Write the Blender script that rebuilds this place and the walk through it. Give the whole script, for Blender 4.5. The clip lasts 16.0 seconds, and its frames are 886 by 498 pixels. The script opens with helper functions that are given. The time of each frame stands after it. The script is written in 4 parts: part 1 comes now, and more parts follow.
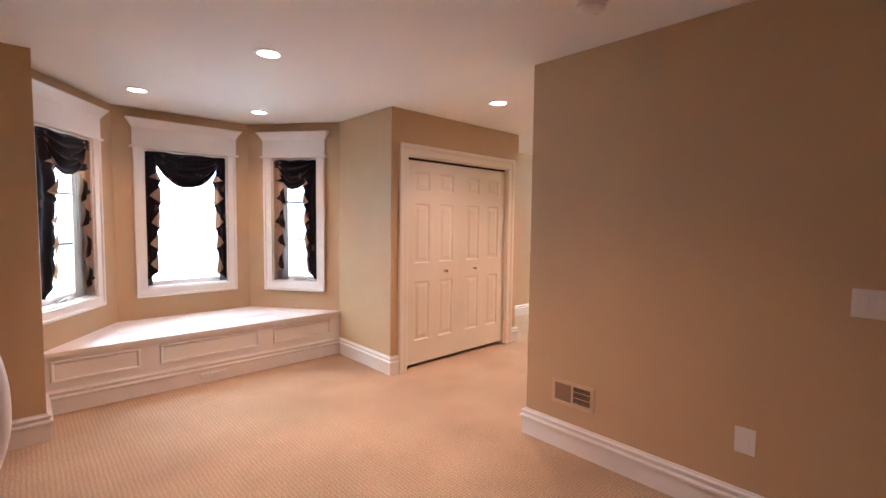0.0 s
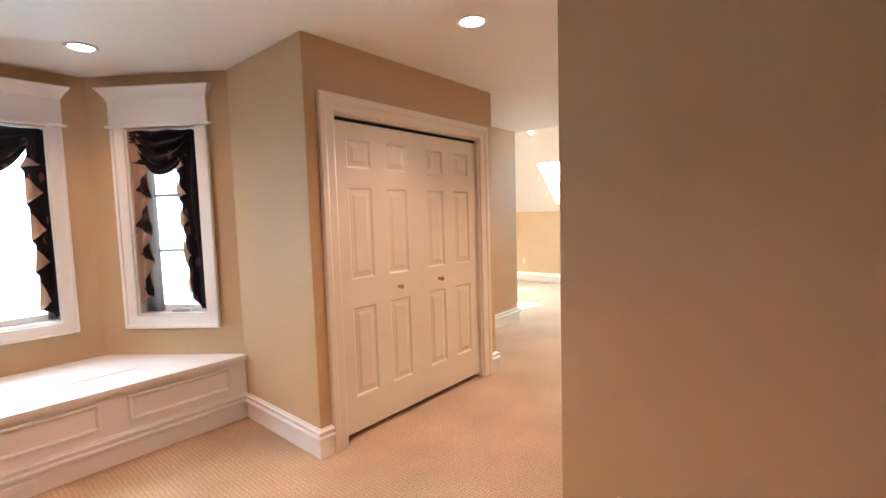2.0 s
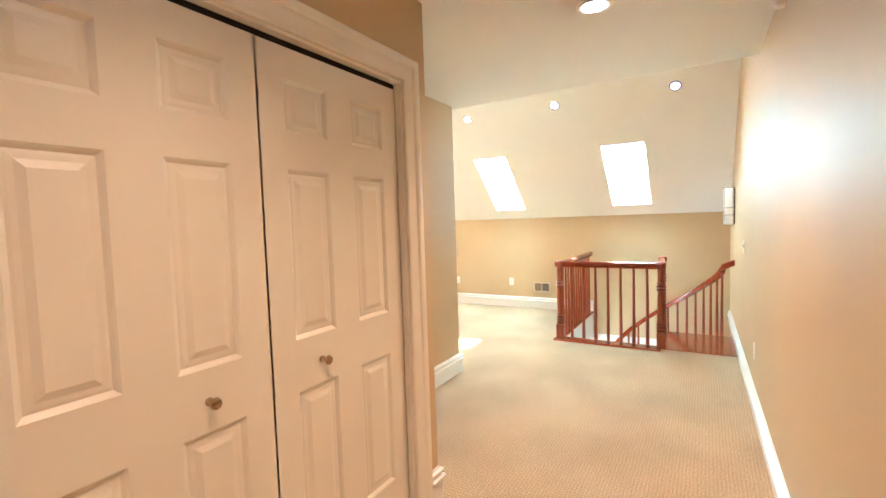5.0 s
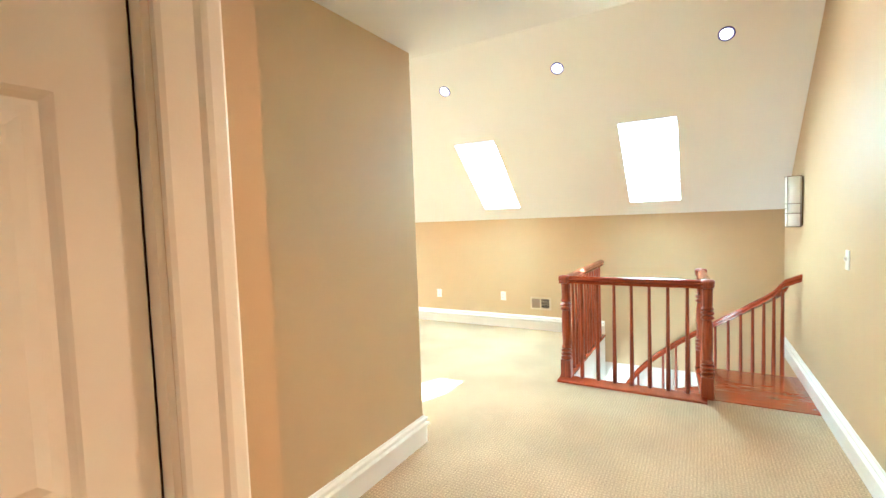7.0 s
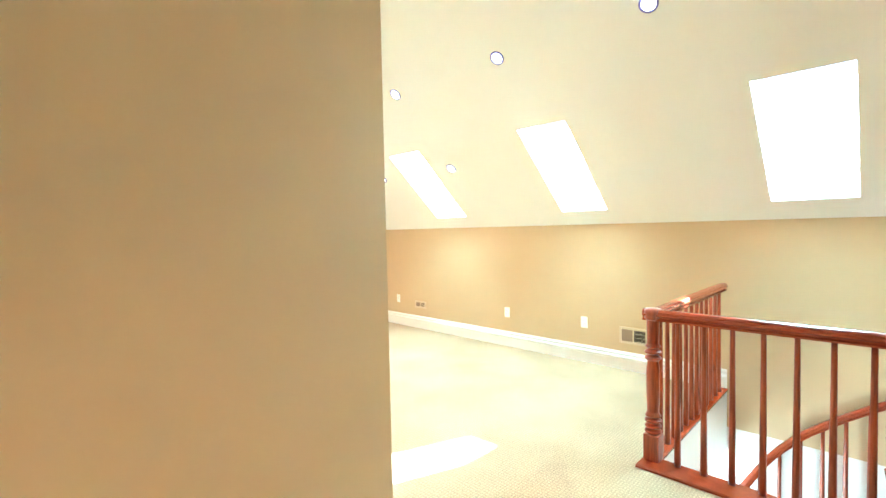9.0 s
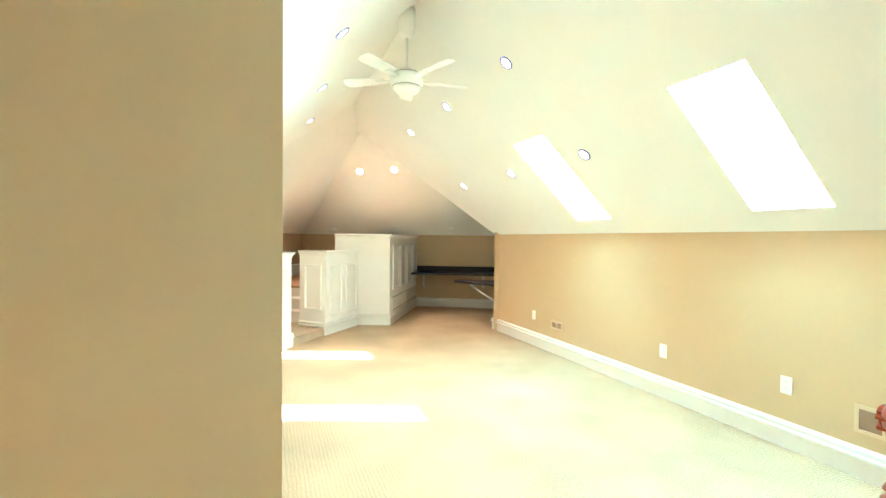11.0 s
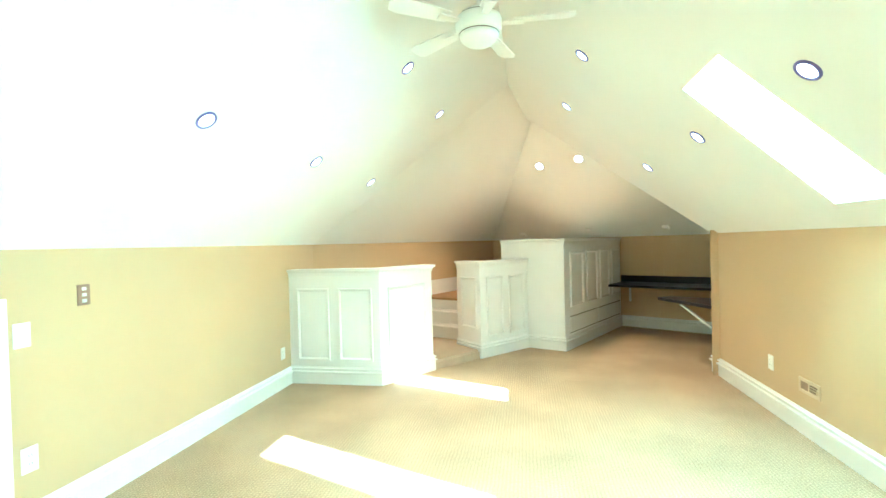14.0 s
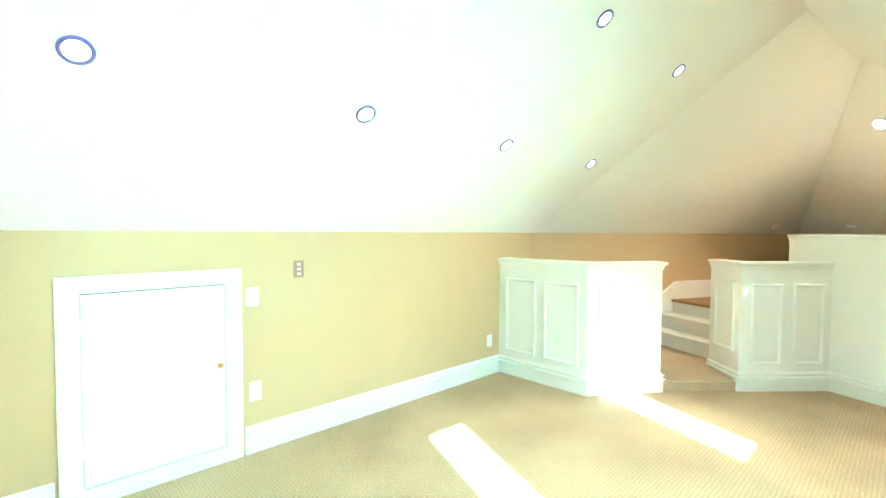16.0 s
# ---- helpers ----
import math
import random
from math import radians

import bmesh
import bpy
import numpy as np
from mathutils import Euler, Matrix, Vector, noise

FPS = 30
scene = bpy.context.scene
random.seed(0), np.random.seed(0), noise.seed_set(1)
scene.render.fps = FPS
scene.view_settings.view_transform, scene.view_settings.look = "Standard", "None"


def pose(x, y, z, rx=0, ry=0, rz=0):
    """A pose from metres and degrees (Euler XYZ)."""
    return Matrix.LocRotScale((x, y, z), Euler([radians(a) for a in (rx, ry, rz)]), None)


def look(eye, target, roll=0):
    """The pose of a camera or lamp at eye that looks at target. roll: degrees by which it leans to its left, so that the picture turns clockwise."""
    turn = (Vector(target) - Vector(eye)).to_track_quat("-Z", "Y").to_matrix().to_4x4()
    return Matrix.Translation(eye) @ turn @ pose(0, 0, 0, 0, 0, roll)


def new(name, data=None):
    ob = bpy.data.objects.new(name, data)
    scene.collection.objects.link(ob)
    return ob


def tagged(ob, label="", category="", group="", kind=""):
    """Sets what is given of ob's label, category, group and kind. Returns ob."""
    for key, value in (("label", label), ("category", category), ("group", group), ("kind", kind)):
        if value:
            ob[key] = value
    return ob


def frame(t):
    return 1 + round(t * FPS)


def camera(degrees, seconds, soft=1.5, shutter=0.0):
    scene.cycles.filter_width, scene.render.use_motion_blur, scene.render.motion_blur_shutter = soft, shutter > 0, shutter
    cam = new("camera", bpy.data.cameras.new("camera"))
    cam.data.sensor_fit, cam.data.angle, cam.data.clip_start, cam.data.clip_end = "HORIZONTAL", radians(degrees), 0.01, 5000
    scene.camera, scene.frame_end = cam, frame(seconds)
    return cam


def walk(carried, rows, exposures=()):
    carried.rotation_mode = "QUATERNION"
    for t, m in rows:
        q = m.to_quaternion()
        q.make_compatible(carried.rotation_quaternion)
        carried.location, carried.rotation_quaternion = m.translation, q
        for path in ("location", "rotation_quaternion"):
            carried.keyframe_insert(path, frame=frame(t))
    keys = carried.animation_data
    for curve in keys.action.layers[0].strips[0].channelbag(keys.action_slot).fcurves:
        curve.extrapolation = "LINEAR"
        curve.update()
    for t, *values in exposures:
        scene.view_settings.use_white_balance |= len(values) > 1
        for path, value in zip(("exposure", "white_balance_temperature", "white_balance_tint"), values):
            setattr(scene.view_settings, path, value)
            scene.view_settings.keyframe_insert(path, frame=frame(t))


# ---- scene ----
cam = camera(89.4, 16.0)
PATH = [
    (0, (0.43, 0.235, 1.427), (1.796, 1.69, 1.302), 0.7),
    (0.5, (0.661, 0.516, 1.424), (2.082, 1.915, 1.281), 0.0),
    (1, (0.927, 0.766, 1.42), (2.37, 2.143, 1.266), -0.5),
    (1.5, (1.169, 1.064, 1.41), (2.654, 2.395, 1.259), -1.0),
    (2, (1.411, 1.29, 1.404), (2.928, 2.585, 1.254), -1.7),
    (2.5, (1.641, 1.499, 1.419), (3.183, 2.764, 1.268), -1.7),
    (3, (1.875, 1.716, 1.403), (3.473, 2.911, 1.269), -1.4),
    (3.5, (2.103, 1.901, 1.39), (3.748, 3.03, 1.259), -1.2),
    (4, (2.324, 2.084, 1.388), (4.007, 3.159, 1.277), -1.4),
    (4.2, (2.413, 2.128, 1.394), (4.102, 3.194, 1.284), -1.5),
    (6.3, (3.67, 2.688, 1.402), (5.423, 3.642, 1.272), -2.3),
    (6.5, (3.794, 2.722, 1.402), (5.544, 3.682, 1.279), -2.3),
    (7, (4.121, 2.782, 1.397), (5.846, 3.787, 1.282), -2.0),
    (7.5, (4.416, 2.822, 1.404), (6.102, 3.891, 1.296), -1.8),
    (8, (4.703, 2.833, 1.388), (6.318, 4.009, 1.293), -1.6),
    (8.5, (5.002, 2.884, 1.369), (6.53, 4.171, 1.282), -1.3),
    (9, (5.299, 2.865, 1.383), (6.721, 4.269, 1.303), -1.2),
    (9.5, (5.583, 2.876, 1.39), (6.865, 4.41, 1.327), -1.1),
    (10, (5.847, 2.935, 1.36), (6.973, 4.587, 1.314), -0.5),
    (10.2, (5.965, 2.967, 1.35), (7.019, 4.666, 1.306), -0.1),
    (12.3, (7.046, 3.551, 1.345), (7.257, 5.539, 1.311), -0.7),
    (12.5, (7.127, 3.59, 1.346), (7.274, 5.584, 1.317), -1.0),
    (13, (7.338, 3.767, 1.36), (7.315, 5.767, 1.334), -1.5),
    (13.5, (7.546, 3.965, 1.379), (7.376, 5.958, 1.361), -1.8),
    (14, (7.728, 4.151, 1.393), (7.361, 6.117, 1.368), -1.6),
    (14.5, (7.866, 4.35, 1.396), (7.248, 6.252, 1.359), -0.9),
    (15, (8.016, 4.522, 1.4), (7.139, 6.319, 1.363), -0.6),
    (15.5, (8.156, 4.662, 1.414), (6.989, 6.286, 1.366), -0.1),
    (16, (8.208, 4.816, 1.414), (6.763, 6.197, 1.343), 0.2),
]
walk(cam, [(t, look(eye, target, roll)) for t, eye, target, roll in PATH],
     exposures=[(0.0, 3.96, 5440, 33), (1.5, 3.97, 5500, 29), (3.5, 4.0, 5550, 20), (5.0, 4.06, 5480, 15), (7.0, 4.12, 5280, 9), (9.0, 4.16, 5100, 2), (10.5, 4.15, 4900, -7), (12.5, 4.05, 4560, -17), (16.0, 4.02, 4500, -24)])

# ---- world, sun, large lights ----
SUN_WAY = Vector((-1.2, 0.86, -1.0)).normalized()
world = bpy.data.worlds.new("sky")
scene.world = world
world.use_nodes = True
wn = world.node_tree.nodes
sky = wn.new("ShaderNodeTexSky")
sky.sky_type = "NISHITA"
sky.sun_disc = False
sky.sun_elevation = math.asin(-SUN_WAY.z)
sky.sun_rotation = math.atan2(-SUN_WAY.x, -SUN_WAY.y)
world.node_tree.links.new(sky.outputs[0], wn["Background"].inputs[0])
wn["Background"].inputs[1].default_value = 0.05

sun = new("sun", bpy.data.lights.new("sun", "SUN"))
sun.data.energy, sun.data.angle, sun.data.color = 5.0, radians(0.6), (0.95, 1.0, 0.94)
sun.matrix_world = look((20, -10, 20), Vector((20, -10, 20)) + SUN_WAY)


def area_lamp(name, eye, target, sx, sy, watts, colour):
    la = bpy.data.lights.new(name, "AREA")
    la.shape, la.size, la.size_y, la.energy, la.color = "RECTANGLE", sx, sy, watts, colour
    ob = new(name, la)
    ob.matrix_world = look(eye, target)
    return ob


def spot_lamp(name, at, down, watts, colour, cone=120, radius=0.06):
    la = bpy.data.lights.new(name, "SPOT")
    la.energy, la.color, la.spot_size, la.spot_blend, la.shadow_soft_size = watts, colour, radians(cone), 1.0, radius
    ob = new(name, la)
    ob.matrix_world = look(at, Vector(at) + Vector(down))
    return ob


WARM = (1.0, 0.61, 0.35)
SKYLIT = (0.62, 1.0, 0.93)
DAY = (0.85, 1.0, 0.92)
W_FLAT, W_WINDOW, W_SKY, W_LOWER, SHAFT = 6.4, 0.18, 6.1, 13.0, 0.15
W_SLOPE = 2.1

# ---- materials ----


def shader(name, colour, rough=0.5, metal=0.0, spec=0.5, var=0.0, var_scale=3.0, bump=0.0, bump_scale=200.0, coat=0.0, fine=0.0, fine_scale=60.0):
    """A principled material; var and fine vary the colour at a large and a small scale, bump adds grain."""
    m = bpy.data.materials.new(name)
    m.use_nodes = True
    n, l = m.node_tree.nodes, m.node_tree.links
    b = n["Principled BSDF"]
    b.inputs["Base Color"].default_value = (*colour, 1)
    b.inputs["Roughness"].default_value = rough
    b.inputs["Metallic"].default_value = metal
    b.inputs["Specular IOR Level"].default_value = spec
    b.inputs["Coat Weight"].default_value = coat
    b.inputs["Coat Roughness"].default_value = 0.08
    co = n.new("ShaderNodeTexCoord")
    if var or fine:
        acc = None
        for amount, sc in ((var, var_scale), (fine, fine_scale)):
            if not amount:
                continue
            t = n.new("ShaderNodeTexNoise")
            t.inputs["Scale"].default_value, t.inputs["Detail"].default_value = sc, 4
            l.new(co.outputs["Object"], t.inputs["Vector"])
            r = n.new("ShaderNodeMapRange")
            r.inputs["From Min"].default_value, r.inputs["From Max"].default_value = 0.3, 0.7
            r.inputs["To Min"].default_value, r.inputs["To Max"].default_value = 1 - amount, 1 + amount
            l.new(t.outputs["Fac"], r.inputs["Value"])
            if acc is None:
                acc = r.outputs[0]
            else:
                mu = n.new("ShaderNodeMath")
                mu.operation = "MULTIPLY"
                l.new(acc, mu.inputs[0]), l.new(r.outputs[0], mu.inputs[1])
                acc = mu.outputs[0]
        h = n.new("ShaderNodeHueSaturation")
        h.inputs["Color"].default_value = (*colour, 1)
        l.new(acc, h.inputs["Value"])
        l.new(h.outputs[0], b.inputs["Base Color"])
    if bump:
        t = n.new("ShaderNodeTexNoise")
        t.inputs["Scale"].default_value, t.inputs["Detail"].default_value = bump_scale, 3
        l.new(co.outputs["Object"], t.inputs["Vector"])
        bp = n.new("ShaderNodeBump")
        bp.inputs["Strength"].default_value, bp.inputs["Distance"].default_value = bump, 0.002
        l.new(t.outputs["Fac"], bp.inputs["Height"])
        l.new(bp.outputs[0], b.inputs["Normal"])
    return m


def glow(name, colour, strength):
    m = bpy.data.materials.new(name)
    m.use_nodes = True
    b = m.node_tree.nodes["Principled BSDF"]
    b.inputs["Base Color"].default_value = (*colour, 1)
    b.inputs["Emission Color"].default_value = (*colour, 1)
    b.inputs["Emission Strength"].default_value = strength
    return m


def carpet_material():
    """Looped berber carpet: rows of small loops with uneven tone."""
    m = shader("carpet", (0.53, 0.39, 0.27), rough=0.95, spec=0.15)
    n, l = m.node_tree.nodes, m.node_tree.links
    b = n["Principled BSDF"]
    co = n.new("ShaderNodeTexCoord")
    mp = n.new("ShaderNodeMapping")
    mp.inputs["Rotation"].default_value = (0, 0, 0)
    l.new(co.outputs["Object"], mp.inputs["Vector"])
    warp = n.new("ShaderNodeTexNoise")
    warp.inputs["Scale"].default_value = 9
    l.new(mp.outputs[0], warp.inputs["Vector"])
    add = n.new("ShaderNodeMixRGB")
    add.blend_type = "ADD"
    add.inputs[0].default_value = 0.012
    l.new(mp.outputs[0], add.inputs[1]), l.new(warp.outputs["Color"], add.inputs[2])
    waves = []
    for axis, sc in (("X", 28.0), ("Y", 35.0)):
        w = n.new("ShaderNodeTexWave")
        w.wave_type, w.bands_direction = "BANDS", axis
        w.inputs["Scale"].default_value, w.inputs["Distortion"].default_value = sc / 2, 0.6
        w.inputs["Detail"].default_value = 1
        l.new(add.outputs[0], w.inputs["Vector"])
        waves.append(w)
    mul = n.new("ShaderNodeMath")
    mul.operation = "MULTIPLY"
    l.new(waves[0].outputs["Fac"], mul.inputs[0]), l.new(waves[1].outputs["Fac"], mul.inputs[1])
    big = n.new("ShaderNodeTexNoise")
    big.inputs["Scale"].default_value, big.inputs["Detail"].default_value = 1.6, 5
    l.new(co.outputs["Object"], big.inputs["Vector"])
    fleck = n.new("ShaderNodeTexNoise")
    fleck.inputs["Scale"].default_value, fleck.inputs["Detail"].default_value = 120, 2
    l.new(co.outputs["Object"], fleck.inputs["Vector"])
    r1 = n.new("ShaderNodeValToRGB")
    r1.color_ramp.elements[0].position, r1.color_ramp.elements[0].color = 0.0, (0.41, 0.29, 0.182, 1)
    r1.color_ramp.elements[1].position, r1.color_ramp.elements[1].color = 0.3, (0.475, 0.343, 0.211, 1)
    top = r1.color_ramp.elements.new(1.0)
    top.color = (0.52, 0.386, 0.243, 1)
    l.new(mul.outputs[0], r1.inputs[0])
    hs = n.new("ShaderNodeHueSaturation")
    rng = n.new("ShaderNodeMapRange")
    rng.inputs["From Min"].default_value, rng.inputs["From Max"].default_value = 0.3, 0.7
    rng.inputs["To Min"].default_value, rng.inputs["To Max"].default_value = 0.86, 1.12
    l.new(big.outputs["Fac"], rng.inputs[0])
    rng2 = n.new("ShaderNodeMapRange")
    rng2.inputs["From Min"].default_value, rng2.inputs["From Max"].default_value = 0.3, 0.7
    rng2.inputs["To Min"].default_value, rng2.inputs["To Max"].default_value = 0.7, 1.3
    l.new(fleck.outputs["Fac"], rng2.inputs[0])
    mm = n.new("ShaderNodeMath")
    mm.operation = "MULTIPLY"
    l.new(rng.outputs[0], mm.inputs[0]), l.new(rng2.outputs[0], mm.inputs[1])
    l.new(r1.outputs[0], hs.inputs["Color"]), l.new(mm.outputs[0], hs.inputs["Value"])
    l.new(hs.outputs[0], b.inputs["Base Color"])
    bp = n.new("ShaderNodeBump")
    bp.inputs["Strength"].default_value, bp.inputs["Distance"].default_value = 0.2, 0.005
    l.new(mul.outputs[0], bp.inputs["Height"])
    l.new(bp.outputs[0], b.inputs["Normal"])
    return m


def wood_material(name, dark, light, rough=0.25, coat=0.5, grain=(18, 18, 1.6)):
    m = shader(name, light, rough=rough, coat=coat)
    n, l = m.node_tree.nodes, m.node_tree.links
    b = n["Principled BSDF"]
    co = n.new("ShaderNodeTexCoord")
    mp = n.new("ShaderNodeMapping")
    mp.inputs["Scale"].default_value = grain
    info = n.new("ShaderNodeObjectInfo")
    l.new(co.outputs["Object"], mp.inputs["Vector"])
    l.new(info.outputs["Random"], mp.inputs["Location"])
    t = n.new("ShaderNodeTexNoise")
    t.inputs["Scale"].default_value, t.inputs["Detail"].default_value, t.inputs["Distortion"].default_value = 2.5, 6, 1.2
    l.new(mp.outputs[0], t.inputs["Vector"])
    r = n.new("ShaderNodeValToRGB")
    r.color_ramp.elements[0].position, r.color_ramp.elements[0].color = 0.3, (*dark, 1)
    r.color_ramp.elements[1].position, r.color_ramp.elements[1].color = 0.7, (*light, 1)
    l.new(t.outputs["Fac"], r.inputs[0])
    l.new(r.outputs[0], b.inputs["Base Color"])
    return m


def fabric_material(name, base, leaf, amount):
    """Woven drapery with scattered leaf shapes."""
    m = shader(name, base, rough=0.45, spec=0.28)
    n, l = m.node_tree.nodes, m.node_tree.links
    b = n["Principled BSDF"]
    co = n.new("ShaderNodeTexCoord")
    v = n.new("ShaderNodeTexVoronoi")
    v.inputs["Scale"].default_value = 7.5
    v.inputs["Randomness"].default_value = 1.0
    mp = n.new("ShaderNodeMapping")
    mp.inputs["Scale"].default_value, mp.inputs["Rotation"].default_value = (1.5, 3.0, 0.9), (0.4, 0.9, 0.5)
    l.new(co.outputs["Object"], mp.inputs["Vector"]), l.new(mp.outputs[0], v.inputs["Vector"])
    r = n.new("ShaderNodeValToRGB")
    r.color_ramp.interpolation = "LINEAR"
    r.color_ramp.elements[0].position, r.color_ramp.elements[0].color = amount, (*leaf, 1)
    r.color_ramp.elements[1].position, r.color_ramp.elements[1].color = amount + 0.05, (*base, 1)
    l.new(v.outputs["Distance"], r.inputs[0])
    l.new(r.outputs[0], b.inputs["Base Color"])
    return m


def glass_material():
    m = shader("window_glass", (1, 1, 1), rough=0.0)
    b = m.node_tree.nodes["Principled BSDF"]
    b.inputs["Transmission Weight"].default_value = 1.0
    b.inputs["IOR"].default_value = 1.01
    return m


PAINT = shader("tan_wall_paint", (0.57, 0.408, 0.23), rough=0.56, spec=0.3, var=0.03, var_scale=1.3, bump=0.12, bump_scale=350)
CEIL = shader("ceiling_paint", (0.86, 0.845, 0.79), rough=0.8, spec=0.2, var=0.015, var_scale=1.2, bump=0.1, bump_scale=260)
WHITE = shader("white_trim_paint", (0.82, 0.79, 0.74), rough=0.3, spec=0.5, var=0.015, var_scale=4, bump=0.03, bump_scale=90)
DOORW = shader("white_door_paint", (0.81, 0.75, 0.63), rough=0.34, spec=0.5, var=0.02, var_scale=3, bump=0.08, bump_scale=160)
PLASTIC = shader("white_plastic", (0.83, 0.8, 0.74), rough=0.35)
# near-black that stands for the shade in gaps, slots and hollows
DARK = shader("dark_void", (0.012, 0.01, 0.01), rough=0.9)
CARPET = carpet_material()
STAIRCARPET = shader("brown_stair_carpet", (0.33, 0.2, 0.11), rough=0.95, spec=0.1, var=0.1, var_scale=8, fine=0.15, fine_scale=120, bump=0.6, bump_scale=160)
WOOD = wood_material("red_oak", (0.17, 0.021, 0.005), (0.4, 0.066, 0.014), rough=0.28, coat=0.3)
RAILWOOD = wood_material("red_oak_rail", (0.25, 0.034, 0.009), (0.34, 0.052, 0.013), rough=0.26, coat=0.35, grain=(4, 4, 26))
TREAD = wood_material("red_oak_tread", (0.27, 0.043, 0.012), (0.34, 0.06, 0.016), rough=0.16, coat=0.5, grain=(14, 1.6, 14))
BLACK = shader("black_laminate", (0.008, 0.008, 0.009), rough=0.3, spec=0.2, fine=0.3, fine_scale=150)
GREY = shader("dark_grey_laminate", (0.035, 0.032, 0.035), rough=0.35, spec=0.25, var=0.1, var_scale=10)
# blue fringe round the bright lamps, put into the ring metal's colour
CHROME = shader("blue_fringe_ring", (0.18, 0.16, 0.44), rough=0.3, metal=0.7)
PLATE = shader("brown_grey_plate", (0.33, 0.21, 0.15), rough=0.4, metal=0.3, var=0.06, var_scale=40)
BRASS = shader("brass", (0.62, 0.42, 0.16), rough=0.25, metal=1.0, var=0.08, var_scale=30)
NICKEL = shader("aged_brass_knob", (0.42, 0.32, 0.2), rough=0.25, metal=1.0, var=0.1, var_scale=40)
STEEL = shader("brushed_steel", (0.5, 0.46, 0.4), rough=0.35, metal=0.9)
FABRIC = fabric_material("dark_leaf_fabric", (0.012, 0.007, 0.009), (0.15, 0.065, 0.05), 0.2)
LINING = fabric_material("tan_leaf_lining", (0.56, 0.37, 0.24), (0.16, 0.08, 0.05), 0.11)
GLASS = glass_material()
LAMPW = glow("lamp_diffuser_warm", (1.0, 0.93, 0.82), 1.5)
LAMPD = glow("lamp_diffuser_bright", (0.95, 0.97, 1.0), 1.0)
SKYGLOW = glow("overcast_sky", (0.78, 1.0, 0.98), 0.055)
GRILLE = shader("tan_grille_paint", (0.62, 0.48, 0.3), rough=0.45, var=0.04, var_scale=9)
GREYMETAL = shader("casement_grey", (0.42, 0.44, 0.45), rough=0.5)

# ---- mesh helpers ----


def mesh_of(name, bm, material, smooth=False):
    me = bpy.data.meshes.new(name)
    bmesh.ops.recalc_face_normals(bm, faces=bm.faces)
    bm.to_mesh(me)
    bm.free()
    if smooth:
        for p in me.polygons:
            p.use_smooth = True
    me.materials.append(material)
    return me


def part(name, bm, material, parent, label="", smooth=False):
    ob = new(name, mesh_of(name, bm, material, smooth))
    ob.parent = parent
    if label:
        tagged(ob, label)
    return ob


def solid(name, bm, material, label, category, kind="", group="", smooth=False):
    return tagged(new(name, mesh_of(name, bm, material, smooth)), label, category, group, kind)


def thing(name, m, label, category, group="", kind=""):
    ob = new(name)
    ob.empty_display_size = 0.1
    ob.matrix_world = m
    return tagged(ob, label, category, group, kind)


def box(bm, x0, x1, y0, y1, z0, z1, bevel=0.0):
    r = bmesh.ops.create_cube(bm, size=1, matrix=Matrix.LocRotScale(((x0 + x1) / 2, (y0 + y1) / 2, (z0 + z1) / 2), None, (abs(x1 - x0), abs(y1 - y0), abs(z1 - z0))))
    if bevel:
        es = {e for v in r["verts"] for e in v.link_edges}
        bmesh.ops.bevel(bm, geom=list(es), offset=bevel, segments=2, profile=0.6, affect="EDGES")
    return bm


def boxed(*a, **k):
    return box(bmesh.new(), *a, **k)


def prism(bm, pts, z0, z1):
    lo = [bm.verts.new((x, y, z0)) for x, y in pts]
    hi = [bm.verts.new((x, y, z1)) for x, y in pts]
    bm.faces.new(lo[::-1])
    bm.faces.new(hi)
    for i in range(len(pts)):
        j = (i + 1) % len(pts)
        bm.faces.new((lo[i], lo[j], hi[j], hi[i]))
    return bm


def slab(bm, pts, off):
    """A flat polygon of any tilt, given thickness by the vector off."""
    off = Vector(off)
    lo = [bm.verts.new(p) for p in pts]
    hi = [bm.verts.new(Vector(p) + off) for p in pts]
    bm.faces.new(lo)
    bm.faces.new(hi[::-1])
    for i in range(len(pts)):
        j = (i + 1) % len(pts)
        bm.faces.new((lo[j], lo[i], hi[i], hi[j]))
    return bm


def lathe(bm, profile, seg=16, m=Matrix()):
    """profile: (radius, z) from the bottom up."""
    rings = []
    for r, z in profile:
        rings.append([bm.verts.new(m @ Vector((r * math.cos(2 * math.pi * i / seg), r * math.sin(2 * math.pi * i / seg), z))) for i in range(seg)])
    for a, b in zip(rings, rings[1:]):
        for i in range(seg):
            j = (i + 1) % seg
            bm.faces.new((a[i], a[j], b[j], b[i]))
    bm.faces.new(rings[0][::-1])
    bm.faces.new(rings[-1])
    return bm


def sweep(bm, path, profile, closed_profile=True):
    """A profile of (side, up) carried along a 3D path, mitred in plan; side points to the left of the way."""
    pts = [Vector(p) for p in path]
    rings = []
    for i, p in enumerate(pts):
        a = (p - pts[i - 1]) if i else (pts[1] - p)
        b = (pts[i + 1] - p) if i + 1 < len(pts) else a
        a2, b2 = Vector((a.x, a.y)).normalized(), Vector((b.x, b.y)).normalized()
        na, nb = Vector((-a2.y, a2.x)), Vector((-b2.y, b2.x))
        n = (na + nb)
        n = n / max(n.length_squared / 2, 1e-6)
        rings.append([bm.verts.new(p + Vector((n.x * s, n.y * s, u))) for s, u in profile])
    k = len(profile)
    for a, b in zip(rings, rings[1:]):
        for i in range(k):
            j = (i + 1) % k
            bm.faces.new((a[i], a[j], b[j], b[i]))
    bm.faces.new(rings[0])
    bm.faces.new(rings[-1][::-1])
    return bm


